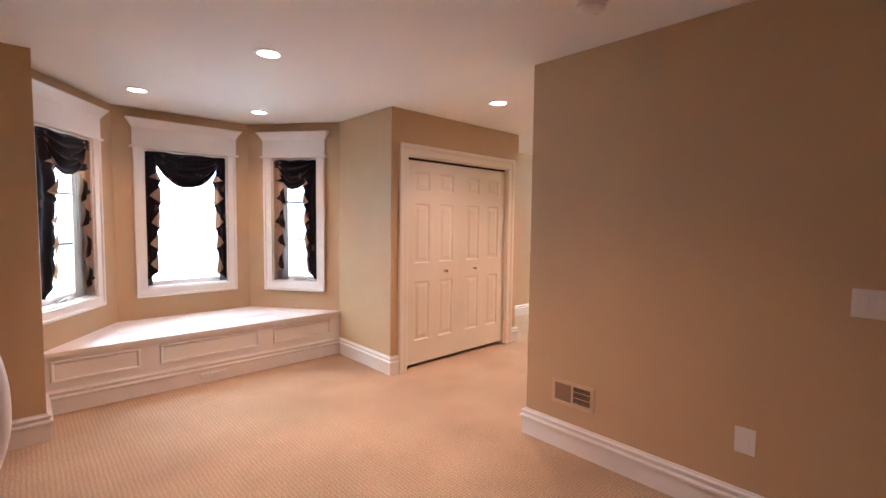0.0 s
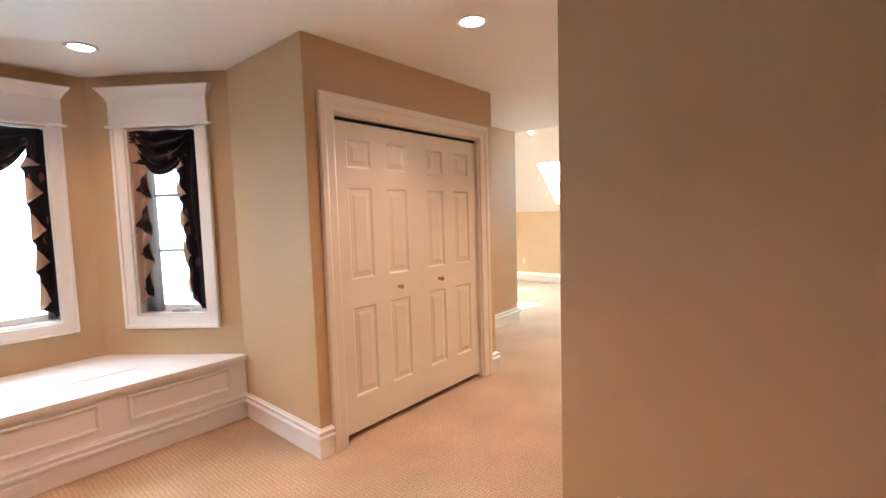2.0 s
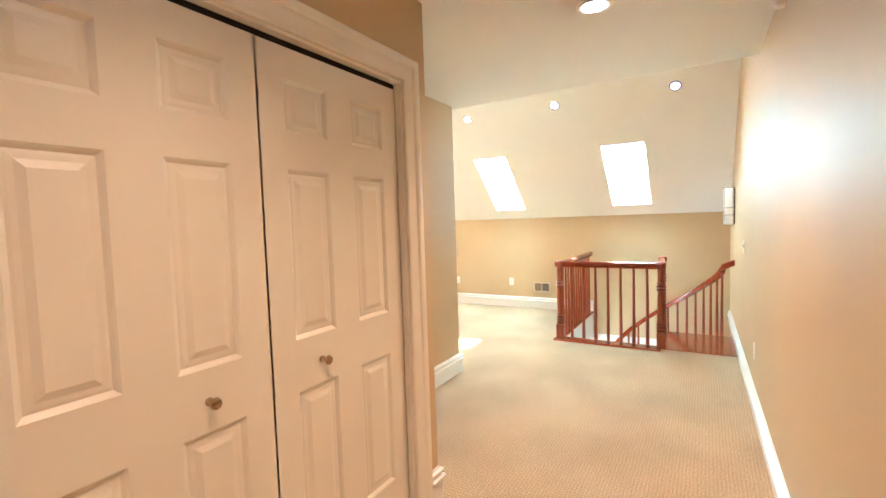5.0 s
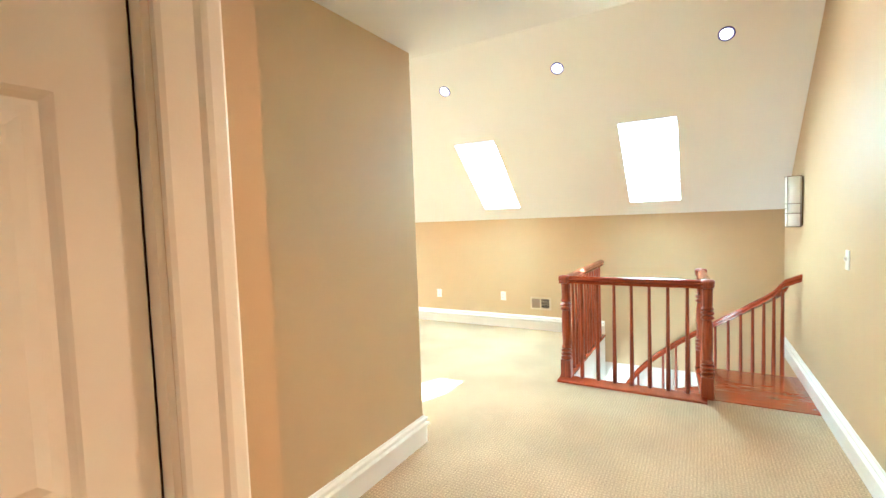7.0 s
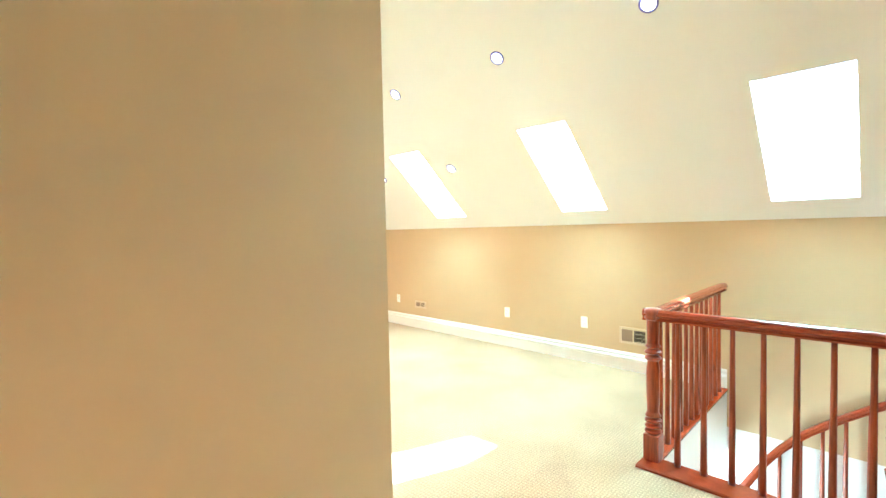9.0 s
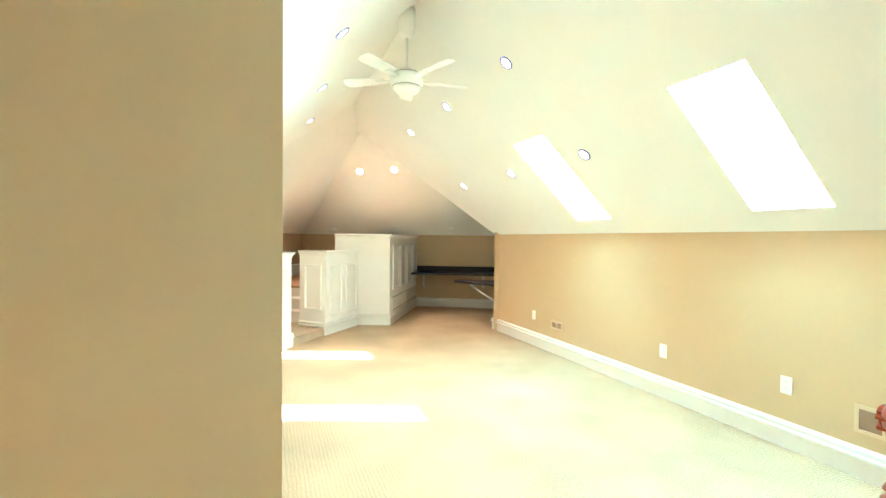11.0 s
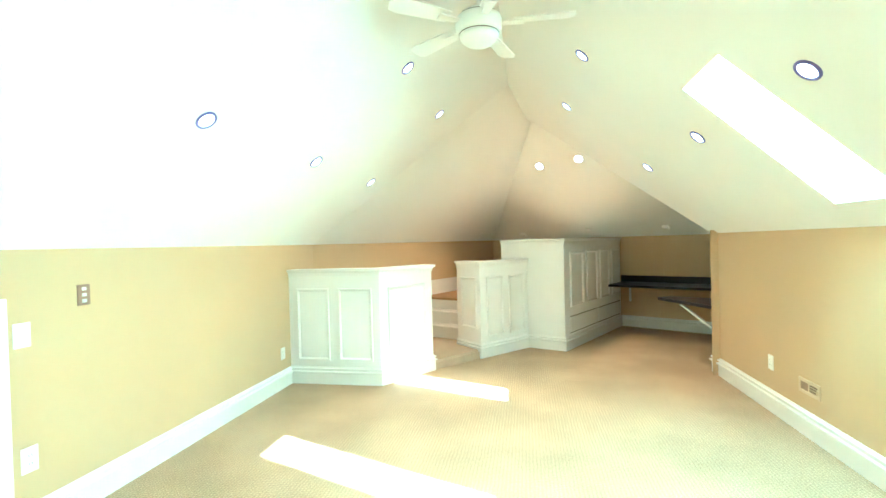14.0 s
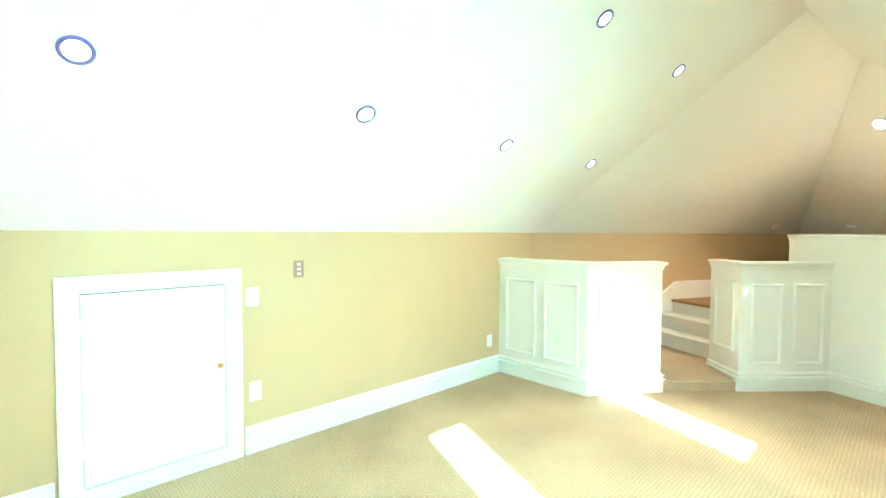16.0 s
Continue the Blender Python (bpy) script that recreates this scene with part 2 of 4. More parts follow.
def on_wall(x, y, z, face):
    """A pose on a wall: local x along the wall, local -y out of it into the room, z up; face: the way the wall looks, in degrees from +x."""
    return pose(x, y, z, 0, 0, face + 90)


BASE_H = 0.175
BASE_PROFILE = [(0, 0.0), (0.018, 0.0), (0.018, 0.106), (0.022, 0.11), (0.032, 0.114), (0.032, 0.127), (0.024, 0.131), (0.014, 0.134), (0.014, 0.144), (0.024, 0.149), (0.024, 0.16), (0.01, 0.166), (0.006, BASE_H), (0, BASE_H)]


def baseboard(name, path, z=0.0):
    bm = bmesh.new()
    sweep(bm, [(x, y, z) for x, y in path], BASE_PROFILE)
    return solid(name, bm, WHITE, "white stepped wooden baseboard along the tan wall", "baseboard", "structure")


def wall(name, pts, z0, z1, material=PAINT, label="smooth tan painted wall"):
    return solid(name, prism(bmesh.new(), pts, z0, z1), material, label, "wall", "structure")


# ---- heights and lines of the plan ----
H = 2.44
KNEE = 1.42
XL, XR = 5.313, 9.595
RX, RZ = 7.56, 3.28
SL, SR = (RZ - KNEE) / (RX - XL), (RZ - KNEE) / (XR - RX)
Y_HALL, Y_CLOSET, Y_PART = 2.0, 3.51, 4.335
X_VENT, X_END = 2.88, 6.455


def yh(x):
    """The hall and stair wall, which runs a little out of square."""
    return Y_HALL + 0.0136 * (x - 2.88)



def zl(x):
    return KNEE + SL * (x - XL)


def zr(x):
    return KNEE + SR * (XR - x)


# ---- floors ----
bm = bmesh.new()
prism(bm, [(-3.0, -3.5), (2.95, -3.5), (2.95, 2.0), (7.955, 2.0), (7.955, 3.81), (9.7, 3.81), (9.7, 9.1), (11.6, 8.1), (12.4, 10.0), (9.2, 11.9), (7.0, 13.2), (5.2, 9.2), (5.2, 4.3), (2.8, 4.6), (-3.0, 4.6)], -0.12, 0.0)
solid("floor", bm, CARPET, "beige looped berber carpet over the whole floor", "carpet floor", "structure")

# ---- bay room and hall walls ----
wall("wall_pier", [(-3.0, 3.98), (0.5, 3.98), (0.5, 4.46), (0.36, 4.6), (-3.0, 4.6)], 0, H)
wall("wall_closet_side", [(2.857, Y_CLOSET), (3.0, Y_CLOSET), (3.0, 4.7), (2.93, 4.6), (2.87, 4.45)], 0, H)
wall("wall_vent", [(X_VENT, -3.6), (X_VENT + 0.14, -3.6), (X_VENT + 0.14, Y_HALL - 0.14), (X_VENT, Y_HALL - 0.14)], 0, H)
bm = prism(bmesh.new(), [(X_VENT, Y_HALL - 0.14), (XR + 0.1, Y_HALL - 0.14), (XR + 0.1, yh(XR + 0.1)), (X_VENT, Y_HALL)], -2.8, 3.5)
solid("wall_hall", bm, PAINT, "smooth tan painted hall and stair wall", "wall", "structure")
wall("wall_back", [(-3.1, -3.7), (3.0, -3.7), (3.0, -3.6), (-3.1, -3.6)], 0, H)
wall("wall_west", [(-3.1, -3.6), (-3.0, -3.6), (-3.0, 3.98), (-3.1, 3.98)], 0, H)
# closet front with its opening
CX0, CX1, CTOP = 3.045, 4.508, 2.03
bm = bmesh.new()
box(bm, 3.0, CX0, Y_CLOSET, Y_CLOSET + 0.1, 0, H)
box(bm, CX1, 4.70, Y_CLOSET, Y_CLOSET + 0.1, 0, H)
box(bm, CX0, CX1, Y_CLOSET, Y_CLOSET + 0.1, CTOP, H)
box(bm, 4.60, 4.70, Y_CLOSET + 0.1, Y_PART, 0, H)
solid("wall_closet", bm, PAINT, "tan painted closet wall round the bifold doors", "wall", "structure")
# unseen back of the closet, its shade given by the near-black colour
solid("closet_lining", boxed(3.0, 4.6, Y_CLOSET + 0.7, Y_CLOSET + 0.78, 0, H), DARK, "unseen closet back, near-black for the shade behind the doors", "closet", "structure")
wall("wall_partition", [(4.60, Y_PART), (X_END, Y_PART), (X_END, Y_PART + 0.13), (4.60, Y_PART + 0.13)], 0, H)

# ---- flat ceiling ----
bm = bmesh.new()
xe = XL + (H - KNEE) / SL
prism(bm, [(-3.1, -3.7), (X_VENT + 0.1, -3.7), (X_VENT + 0.1, Y_HALL - 0.1), (xe, Y_HALL - 0.1), (xe, Y_PART + 0.13), (3.0, Y_PART + 0.13), (2.9, 4.6), (2.4, 5.5), (0.9, 5.5), (0.3, 4.6), (-3.1, 4.6)], H, H + 0.1)
solid("ceiling", bm, CEIL, "flat white painted ceiling", "ceiling", "structure")

# ---- attic shell ----
LEFT_END = Vector((5.313, 8.94, KNEE))
BROWN_END = Vector((7.09, 12.91, KNEE))
FAR_A = Vector((9.205, 11.69, KNEE))
FAR_B = FAR_A + Vector((0.866, -0.5, 0)) * 2.6
KR_END = Vector((9.595, 9.15, KNEE))
APEX = Vector((7.63, 10.62, 3.22))
wall("wall_knee_left", [(XL - 0.12, Y_PART + 0.13), (XL, Y_PART + 0.13), (XL, 8.94), (XL - 0.12, 9.0)], 0, KNEE + 0.03)
bm = prism(bmesh.new(), [(XR, Y_HALL), (XR + 0.12, Y_HALL), (XR + 0.12, 9.08), (XR, 9.15)], -0.313, KNEE + 0.03)
solid("wall_knee_right", bm, PAINT, "low tan painted knee wall under the sloped ceiling", "wall", "structure")
n1 = Vector((-0.913, 0.408, 0)) * 0.12
wall("wall_brown", [LEFT_END.xy[:], BROWN_END.xy[:], (BROWN_END + n1).xy[:], (LEFT_END + n1).xy[:]], 0, KNEE + 0.03)
n2 = Vector((0.5, 0.866, 0)) * 0.12
wall("wall_far", [BROWN_END.xy[:], FAR_B.xy[:], (FAR_B + n2).xy[:], (BROWN_END + n2).xy[:]], 0, KNEE + 0.03)
W_END = KR_END + Vector((0.866, -0.5, 0)) * 2.3
wall("wall_alcove", [KR_END.xy[:], (KR_END - n2).xy[:], (W_END - n2).xy[:], W_END.xy[:]], 0, KNEE + 0.03)
wall("wall_alcove_end", [W_END.xy[:], (W_END + Vector((0.1, 0, 0))).xy[:], (FAR_B + Vector((0.1, 0, 0))).xy[:], FAR_B.xy[:]], 0, 3.2)
# left slope, partition side cut to the flat ceiling
UPL = Vector((-SL, 0, 1)).normalized() * 0.14
UPR = Vector((SR, 0, 1)).normalized() * 0.14
bm = bmesh.new()
slab(bm, [(XL - 0.05, Y_PART + 0.12, zl(XL - 0.05)), (xe, Y_PART + 0.12, zl(xe)), (RX, Y_PART + 0.12, RZ), (RX, 10.5, RZ), (XL - 0.05, 10.5, zl(XL - 0.05))], UPL)
slab(bm, [(xe, Y_HALL - 0.1, zl(xe)), (RX, Y_HALL - 0.1, RZ), (RX, Y_PART + 0.12, RZ), (xe, Y_PART + 0.12, zl(xe))], UPL)
solid("ceiling_left_slope", bm, CEIL, "white painted sloped attic ceiling", "ceiling", "structure")
# right slope with three skylight openings
SKY_X0, SKY_X1 = 8.665, 9.447
SKIES = [(2.985, 3.475), (4.75, 5.223), (6.545, 7.045)]
bm = bmesh.new()


def rpanel(bm, x0, x1, y0, y1):
    slab(bm, [(x0, y0, zr(x0)), (x1, y0, zr(x1)), (x1, y1, zr(x1)), (x0, y1, zr(x0))], UPR)


edges = [Y_HALL - 0.1] + [v for s in SKIES for v in s] + [9.15]
rpanel(bm, SKY_X1, XR + 0.05, edges[0], edges[-1])
rpanel(bm, RX, SKY_X0, edges[0], edges[-1])
for a, b in zip(edges[::2], edges[1::2]):
    rpanel(bm, SKY_X0, SKY_X1, a, b)
slab(bm, [(RX, 9.15, RZ), (XR, 9.15, KNEE), APEX, (RX, 10.7, RZ)], UPR)
solid("ceiling_right_slope", bm, CEIL, "white painted sloped attic ceiling with skylight openings", "ceiling", "structure")
# wing slopes
S1, S2 = 1.05, 1.08


def zpink(x, y):
    return KNEE + S1 * (0.913 * (x - LEFT_END.x) - 0.408 * (y - LEFT_END.y))


def zfar(x, y):
    return KNEE + S2 * (-0.5 * (x - FAR_A.x) - 0.866 * (y - FAR_A.y))


def wing(fn, pts, up):
    return slab(bmesh.new(), [(x, y, fn(x, y)) for x, y in pts], up)


inward = Vector((0.913, -0.408, 0))
p0, p1 = LEFT_END - inward * 0.05, BROWN_END - inward * 0.05 + Vector((0.2, 0.45, 0))
q0, q1 = p0 + inward * 2.3, p1 + inward * 2.3
solid("ceiling_wing_left", wing(zpink, [p0.xy[:], q0.xy[:], q1.xy[:], p1.xy[:]], Vector((-0.5, 0.2, 0.6)) * 0.15), CEIL, "white painted sloped ceiling of the angled wing", "ceiling", "structure")
inward = Vector((-0.5, -0.866, 0))
p0, p1 = BROWN_END - inward * 0.05 + Vector((-0.9, 0.52, 0)), FAR_B - inward * 0.05
q0, q1 = p0 + inward * 2.1, p1 + inward * 2.1
solid("ceiling_wing_far", wing(zfar, [p0.xy[:], q0.xy[:], q1.xy[:], p1.xy[:]], Vector((0.3, 0.5, 0.6)) * 0.15), CEIL, "white painted sloped ceiling of the far wing", "ceiling", "structure")
bm = slab(bmesh.new(), [KR_END, W_END, W_END + (APEX - KR_END), APEX], (0.05, -0.1, 0.1))
solid("ceiling_wing_near", bm, CEIL, "white painted sloped ceiling over the alcove", "ceiling", "structure")
# unseen cover slabs, added over the wing to stop sun leaking in
bm = prism(bmesh.new(), [(5.0, 9.3), (7.4, 9.3), (8.3, 10.0), (9.9, 8.8), (12.3, 7.9), (13.0, 10.5), (7.2, 13.8)], 3.62, 3.7)
slab(bm, [(7.3, 9.1, 3.65), (10.0, 8.6, 1.45), (12.3, 7.5, 1.45), (12.6, 9.2, 3.65)], (0.03, -0.06, 0.06))
slab(bm, [(12.2, 7.4, 0.0), (12.3, 10.6, 0.0), (12.3, 10.6, 3.7), (12.2, 7.4, 3.7)], (0.1, 0, 0))
slab(bm, [(9.75, 8.85, 0.0), (12.3, 7.4, 0.0), (12.3, 7.4, 3.7), (9.75, 8.85, 1.5)], (0.02, -0.1, 0))
solid("roof", bm, CEIL, "unseen cover slabs over the wing, added to keep the sun out", "roof", "structure")

# ---- bay with three windows ----
GLAZE_Z0, GLAZE_Z1 = 0.745, 2.07
BAYS = [
    ("right", (2.566, 4.846), 216.9, 1.06, 0.52, 0.696, 0.01),
    ("centre", (1.65, 5.28), 270.0, 1.22, 0.745, 0.905, 0.04),
    ("left", (0.6845, 4.739), -33.4, 1.0, 0.68, 0.85, 0.0),
]


def window_wall(name, m, x0, x1, w):
    bm = bmesh.new()
    box(bm, x0, -w / 2, 0, 0.16, 0, H)
    box(bm, w / 2, x1, 0, 0.16, 0, H)
    box(bm, -w / 2, w / 2, 0, 0.16, 0, GLAZE_Z0)
    box(bm, -w / 2, w / 2, 0, 0.16, GLAZE_Z1, H)
    ob = solid(name, bm, PAINT, "tan painted wall of the window bay", "wall", "structure")
    ob.matrix_world = m


def window_unit(name, m, w, outer, crank):
    """A casement window: moulded casing, tall frieze head with crown, sash, muntins, panes, crank."""
    win = thing(name, m, "white casement window with tall moulded header", "window", "", "structure")
    c = (outer - w) / 2
    bm = bmesh.new()
    for s in (-1, 1):
        box(bm, s * w / 2, s * (w / 2 + c), -0.018, 0.0, GLAZE_Z0 - c, GLAZE_Z1 + 0.02, 0.004)
        box(bm, s * (w / 2 + c - 0.022), s * (w / 2 + c + 0.002), -0.03, 0.0, GLAZE_Z0 - c, GLAZE_Z1 + 0.02, 0.006)
    box(bm, -outer / 2, outer / 2, -0.02, 0.0, GLAZE_Z0 - c, GLAZE_Z0, 0.004)
    box(bm, -outer / 2 - 0.002, outer / 2 + 0.002, -0.032, 0.0, GLAZE_Z0 - c - 0.002, GLAZE_Z0 - c + 0.022, 0.006)
    part("casing", bm, WHITE, win)
    bm = boxed(-outer / 2 - 0.006, outer / 2 + 0.006, -0.024, 0.0, GLAZE_Z1 + 0.02, 2.30)
    part("frieze", bm, WHITE, win)
    bm = boxed(-outer / 2 - 0.03, outer / 2 + 0.03, -0.04, 0.0, GLAZE_Z1 + 0.006, GLAZE_Z1 + 0.026, 0.007)
    part("bead", bm, WHITE, win)
    bm = bmesh.new()
    h = outer / 2
    sweep(bm, [(h + 0.006, 0.0, 2.265), (h + 0.006, -0.024, 2.265), (-h - 0.006, -0.024, 2.265), (-h - 0.006, 0.0, 2.265)],
          [(0.0, 0.0), (0.0, 0.08), (0.05, 0.08), (0.05, 0.072), (0.044, 0.064), (0.03, 0.046), (0.014, 0.02), (0.004, 0.0)])
    part("crown", bm, WHITE, win)
    bm = bmesh.new()
    for s in (-1, 1):
        box(bm, s * (w / 2 - 0.012), s * w / 2, 0.0, 0.155, GLAZE_Z0, GLAZE_Z1)
    box(bm, -w / 2, w / 2, 0.0, 0.155, GLAZE_Z0, GLAZE_Z0 + 0.012)
    box(bm, -w / 2, w / 2, 0.0, 0.155, GLAZE_Z1 - 0.012, GLAZE_Z1)
    part("jamb", bm, WHITE, win)
    bm = bmesh.new()
    a, f = w / 2 - 0.013, 0.045
    for s in (-1, 1):
        box(bm, s * (a - f), s * a, 0.09, 0.13, GLAZE_Z0 + 0.013, GLAZE_Z1 - 0.013, 0.004)
    for z in (GLAZE_Z0 + 0.013, GLAZE_Z1 - 0.013 - f):
        box(bm, -a + f, a - f, 0.09, 0.13, z, z + f, 0.004)
    sash = part("sash", bm, WHITE, win)
    hh = (GLAZE_Z1 - GLAZE_Z0 - 2 * f - 0.026) / 3
    for i in (1, 2) if crank else ():
        part("muntin", boxed(-a + f, a - f, 0.102, 0.118, GLAZE_Z0 + 0.013 + f + i * hh - 0.01, GLAZE_Z0 + 0.013 + f + i * hh + 0.01), GREYMETAL, sash)
    pane = part("pane", boxed(-a + f, a - f, 0.108, 0.112, GLAZE_Z0 + 0.05, GLAZE_Z1 - 0.05), GLASS, sash)
    pane.visible_shadow = False
    if crank:
        bm = boxed(-0.05, 0.05, 0.055, 0.088, GLAZE_Z0 + 0.012, GLAZE_Z0 + 0.03, 0.005)
        box(bm, -0.01, 0.1, 0.045, 0.06, GLAZE_Z0 + 0.03, GLAZE_Z0 + 0.04, 0.003)
        box(bm, 0.085, 0.1, 0.035, 0.055, GLAZE_Z0 + 0.022, GLAZE_Z0 + 0.04, 0.003)
        part("crank", bm, STEEL, win, "small metal casement crank")
    return win


def swag_valance(m, w, plain, lined):
    """A swag with two stepped cascades of dark leaf-patterned cloth, lined in tan."""
    t = thing("swag_curtain", m, "dark leaf-patterned swag valance with tan-lined cascades", "curtain", "curtains of the bay windows")
    rng = random.Random(int(w * 1000))
    # swag: rows of drooping folds
    bm = bmesh.new()
    nx, nz = 28, 44
    grid = []
    half = w / 2 - 0.03
    drop = 0.25 if plain else 0.23
    for j in range(nz + 1):
        row = []
        v = j / nz
        for i in range(nx + 1):
            u = i / nx * 2 - 1
            sag = max(0.0, 1 - abs(u / 0.86) ** 2.4)
            z = 2.055 - 0.03 * v - v * (0.05 + drop * sag) + 0.004 * math.sin(7 * u)
            y = 0.004 - 0.035 * sag * math.sin(math.pi * v) ** 0.7 - 0.016 * math.sin(v * 21 + 1.5 * u * u) * (0.35 + sag)
            row.append(bm.verts.new((u * half, y, z)))
        grid.append(row)
    for j in range(nz):
        for i in range(nx):
            bm.faces.new((grid[j][i], grid[j][i + 1], grid[j + 1][i + 1], grid[j + 1][i]))
    bmesh.ops.solidify(bm, geom=bm.faces[:], thickness=0.004)
    part("swag", bm, FABRIC, t, smooth=True)
    # cascades: a pleated tail on either side, its edge stepping in and out, the tan back showing in the folds
    for s in (-1, 1):
        rich = s == lined
        wide, tiers = (0.16 if rich else 0.24 if lined == 1 else 0.13 if plain else 0.165), 5
        bottom = 0.79 if s > 0 else 0.83
        top = 2.05
        # sheer: one gathered strip behind the cascade
        bm = bmesh.new()
        prev = None
        reach = 0.125 if rich else 0.05
        for k in range(25):
            x = s * (w / 2 - 0.016 - reach * k / 24)
            y = 0.072 + 0.013 * math.sin(k * 1.15)
            ring = [bm.verts.new((x, y, z)) for z in (0.765, 1.2, 1.6, 2.0)]
            if prev:
                for i in range(3):
                    bm.faces.new((prev[i], ring[i], ring[i + 1], prev[i + 1]))
            prev = ring
        bmesh.ops.solidify(bm, geom=bm.faces[:], thickness=0.001)
        part("sheer", bm, SHEER, t, "narrow gathered sheer panel", smooth=True)
        hh = (top - 0.1 - bottom) / tiers
        jit = [(rng.uniform(-0.025, 0.025), rng.uniform(0.88, 1.06)) for _ in range(tiers + 1)]
        tips = [(wide * (1.0 - 0.07 * k) * jit[k][1], top - 0.1 - hh * (k + 0.72) + jit[k][0]) for k in range(tiers)]
        roots = [(wide * 0.72, top - 0.17)] + [(x2 * rng.uniform(0.8, 0.9), z2 - 0.14 * hh) for x2, z2 in tips]

        def edge_at(z):
            for (rx, rz), (tx, tz), (nx2, nz2) in zip(roots, tips, roots[1:]):
                if z > rz:
                    return rx
                if z > tz:
                    f = (rz - z) / (rz - tz)
                    return rx + (tx - rx) * f ** 1.15
                if z > nz2:
                    f = (tz - z) / (tz - nz2)
                    return tx + (nx2 - tx) * math.sin(f * math.pi / 2)
            return roots[-1][0]

        def fold_y(u, z):
            saw = ((top - z) / hh) % 1.0
            return 0.012 - 0.011 * math.sin(u * 11 + 0.8 * math.sin(z * 7)) - 0.02 * u * math.sin(saw * math.pi)

        bm = bmesh.new()
        n = 90
        rows = []
        for k in range(n + 1):
            v = k / n
            z = top - (top - bottom) * v
            e = edge_at(z) * (1.0 if v < 0.95 else max(0.3, (1 - v) / 0.05))
            row = []
            for i in range(11):
                u = i / 10
                row.append(bm.verts.new((s * (w / 2 - 0.014 - e * u), fold_y(u, z), z)))
            rows.append(row)
        for ra, rb in zip(rows, rows[1:]):
            for i in range(10):
                bm.faces.new((ra[i], ra[i + 1], rb[i + 1], rb[i]))
        bmesh.ops.solidify(bm, geom=bm.faces[:], thickness=0.004)
        tail = part("cascade", bm, LINING if rich else FABRIC, t, "tan-lined cascade turned outward" if rich else "", smooth=True)
        # the lining: a curved three-cornered fold between each root and the next tip
        for k in range(tiers):
            (rx, rz), (tx, tz) = roots[k], tips[k]
            deep = rng.uniform(0.1, 0.25) if rich else rng.uniform(0.15, 0.3) if plain else rng.uniform(0.4, 0.55)
            ox, oz = wide * deep, rz + (tz - rz) * rng.uniform(0.55, 0.75)
            bl = bmesh.new()
            m_ = 7
            tri = {}
            for i in range(m_ + 1):
                for j in range(m_ + 1 - i):
                    ca, cb = i / m_, j / m_
                    cc = 1 - ca - cb
                    e = ca * rx * 1.02 + cb * tx * 1.01 + cc * ox
                    z = ca * (rz - 0.015) + cb * tz + cc * oz
                    y = fold_y(e / max(edge_at(z), 0.01), z) - 0.013 - 0.03 * (ca * cb + cb * cc)
                    tri[i, j] = bl.verts.new((s * (w / 2 - 0.016 - e), y, z))
            for i in range(m_):
                for j in range(m_ - i):
                    bl.faces.new((tri[i, j], tri[i + 1, j], tri[i, j + 1]))
                    if j < m_ - i - 1:
                        bl.faces.new((tri[i + 1, j], tri[i + 1, j + 1], tri[i, j + 1]))
            bmesh.ops.solidify(bl, geom=bl.faces[:], thickness=0.003)
            part("fold", bl, FABRIC if rich else LINING, tail, smooth=True)
    return t


BACK = {"right": (-2.2, 0.4), "centre": (-2.2, 2.2), "left": (-0.8, 2.2)}
SHEER = shader("sheer_cloth", (0.52, 0.46, 0.42), rough=0.9, spec=0.1)
SHEER.node_tree.nodes["Principled BSDF"].inputs["Transmission Weight"].default_value = 0.08
SHEER.node_tree.nodes["Principled BSDF"].inputs["IOR"].default_value = 1.02


def bay_frame(c, face):
    return on_wall(c[0], c[1], 0, face)


for i, (nm, c, face, length, w, outer, shift) in enumerate(BAYS):
    m = bay_frame(c, face)
    if nm == "right":
        x0, x1 = -0.57, 0.56
    elif nm == "left":
        x0, x1 = -0.42, 0.66
    else:
        x0, x1 = -0.66, 0.64
    window_wall("wall_bay_" + nm, m, x0, x1, w)
    window_unit("window_%d" % (i + 1), m, w, outer, nm != "centre")
    swag_valance(m, w, nm == "centre", {"right": -1, "left": 1}.get(nm, 0))
    back = solid("backdrop", boxed(*BACK[nm], 1.2, 1.25, -0.6, 4.0), SKYGLOW, "white overcast sky beyond the window", "backdrop", "structure")
    back.matrix_world = m
    eye = m @ Vector((0, 0.35, 1.45))
    area_lamp("window_light", eye, m @ Vector((0, -1, 1.25)), w + 0.25, 1.45, W_WINDOW * (1.5 if nm == "centre" else 1.0), DAY)

# ---- window bench ----
bench = thing("window_bench", pose(0, 0, 0), "white built-in window seat with panelled front below the bay windows", "window seat")
BY = 4.435
bm = prism(bmesh.new(), [(0.5, BY), (2.87, BY), (2.87, 4.45), (2.26, 5.275), (1.03, 5.275), (0.5, 4.48)], 0.0, 0.425)
part("body", bm, WHITE, bench)
bm = prism(bmesh.new(), [(0.502, BY - 0.03), (2.868, BY - 0.03), (2.868, 4.44), (2.25, 5.272), (1.04, 5.272), (0.502, 4.47)], 0.425, 0.457)
bmesh.ops.bevel(bm, geom=[e for e in bm.edges if abs(e.verts[0].co.y - e.verts[1].co.y) < 1e-4 and e.verts[0].co.y < 4.4], offset=0.01, segments=3, affect="EDGES")
part("seat_top", bm, WHITE, bench)
part("lid", boxed(0.98, 2.28, 4.72, 5.18, 0.457, 0.4615, 0.0015), WHITE, bench, "hinged lid panel in the seat")


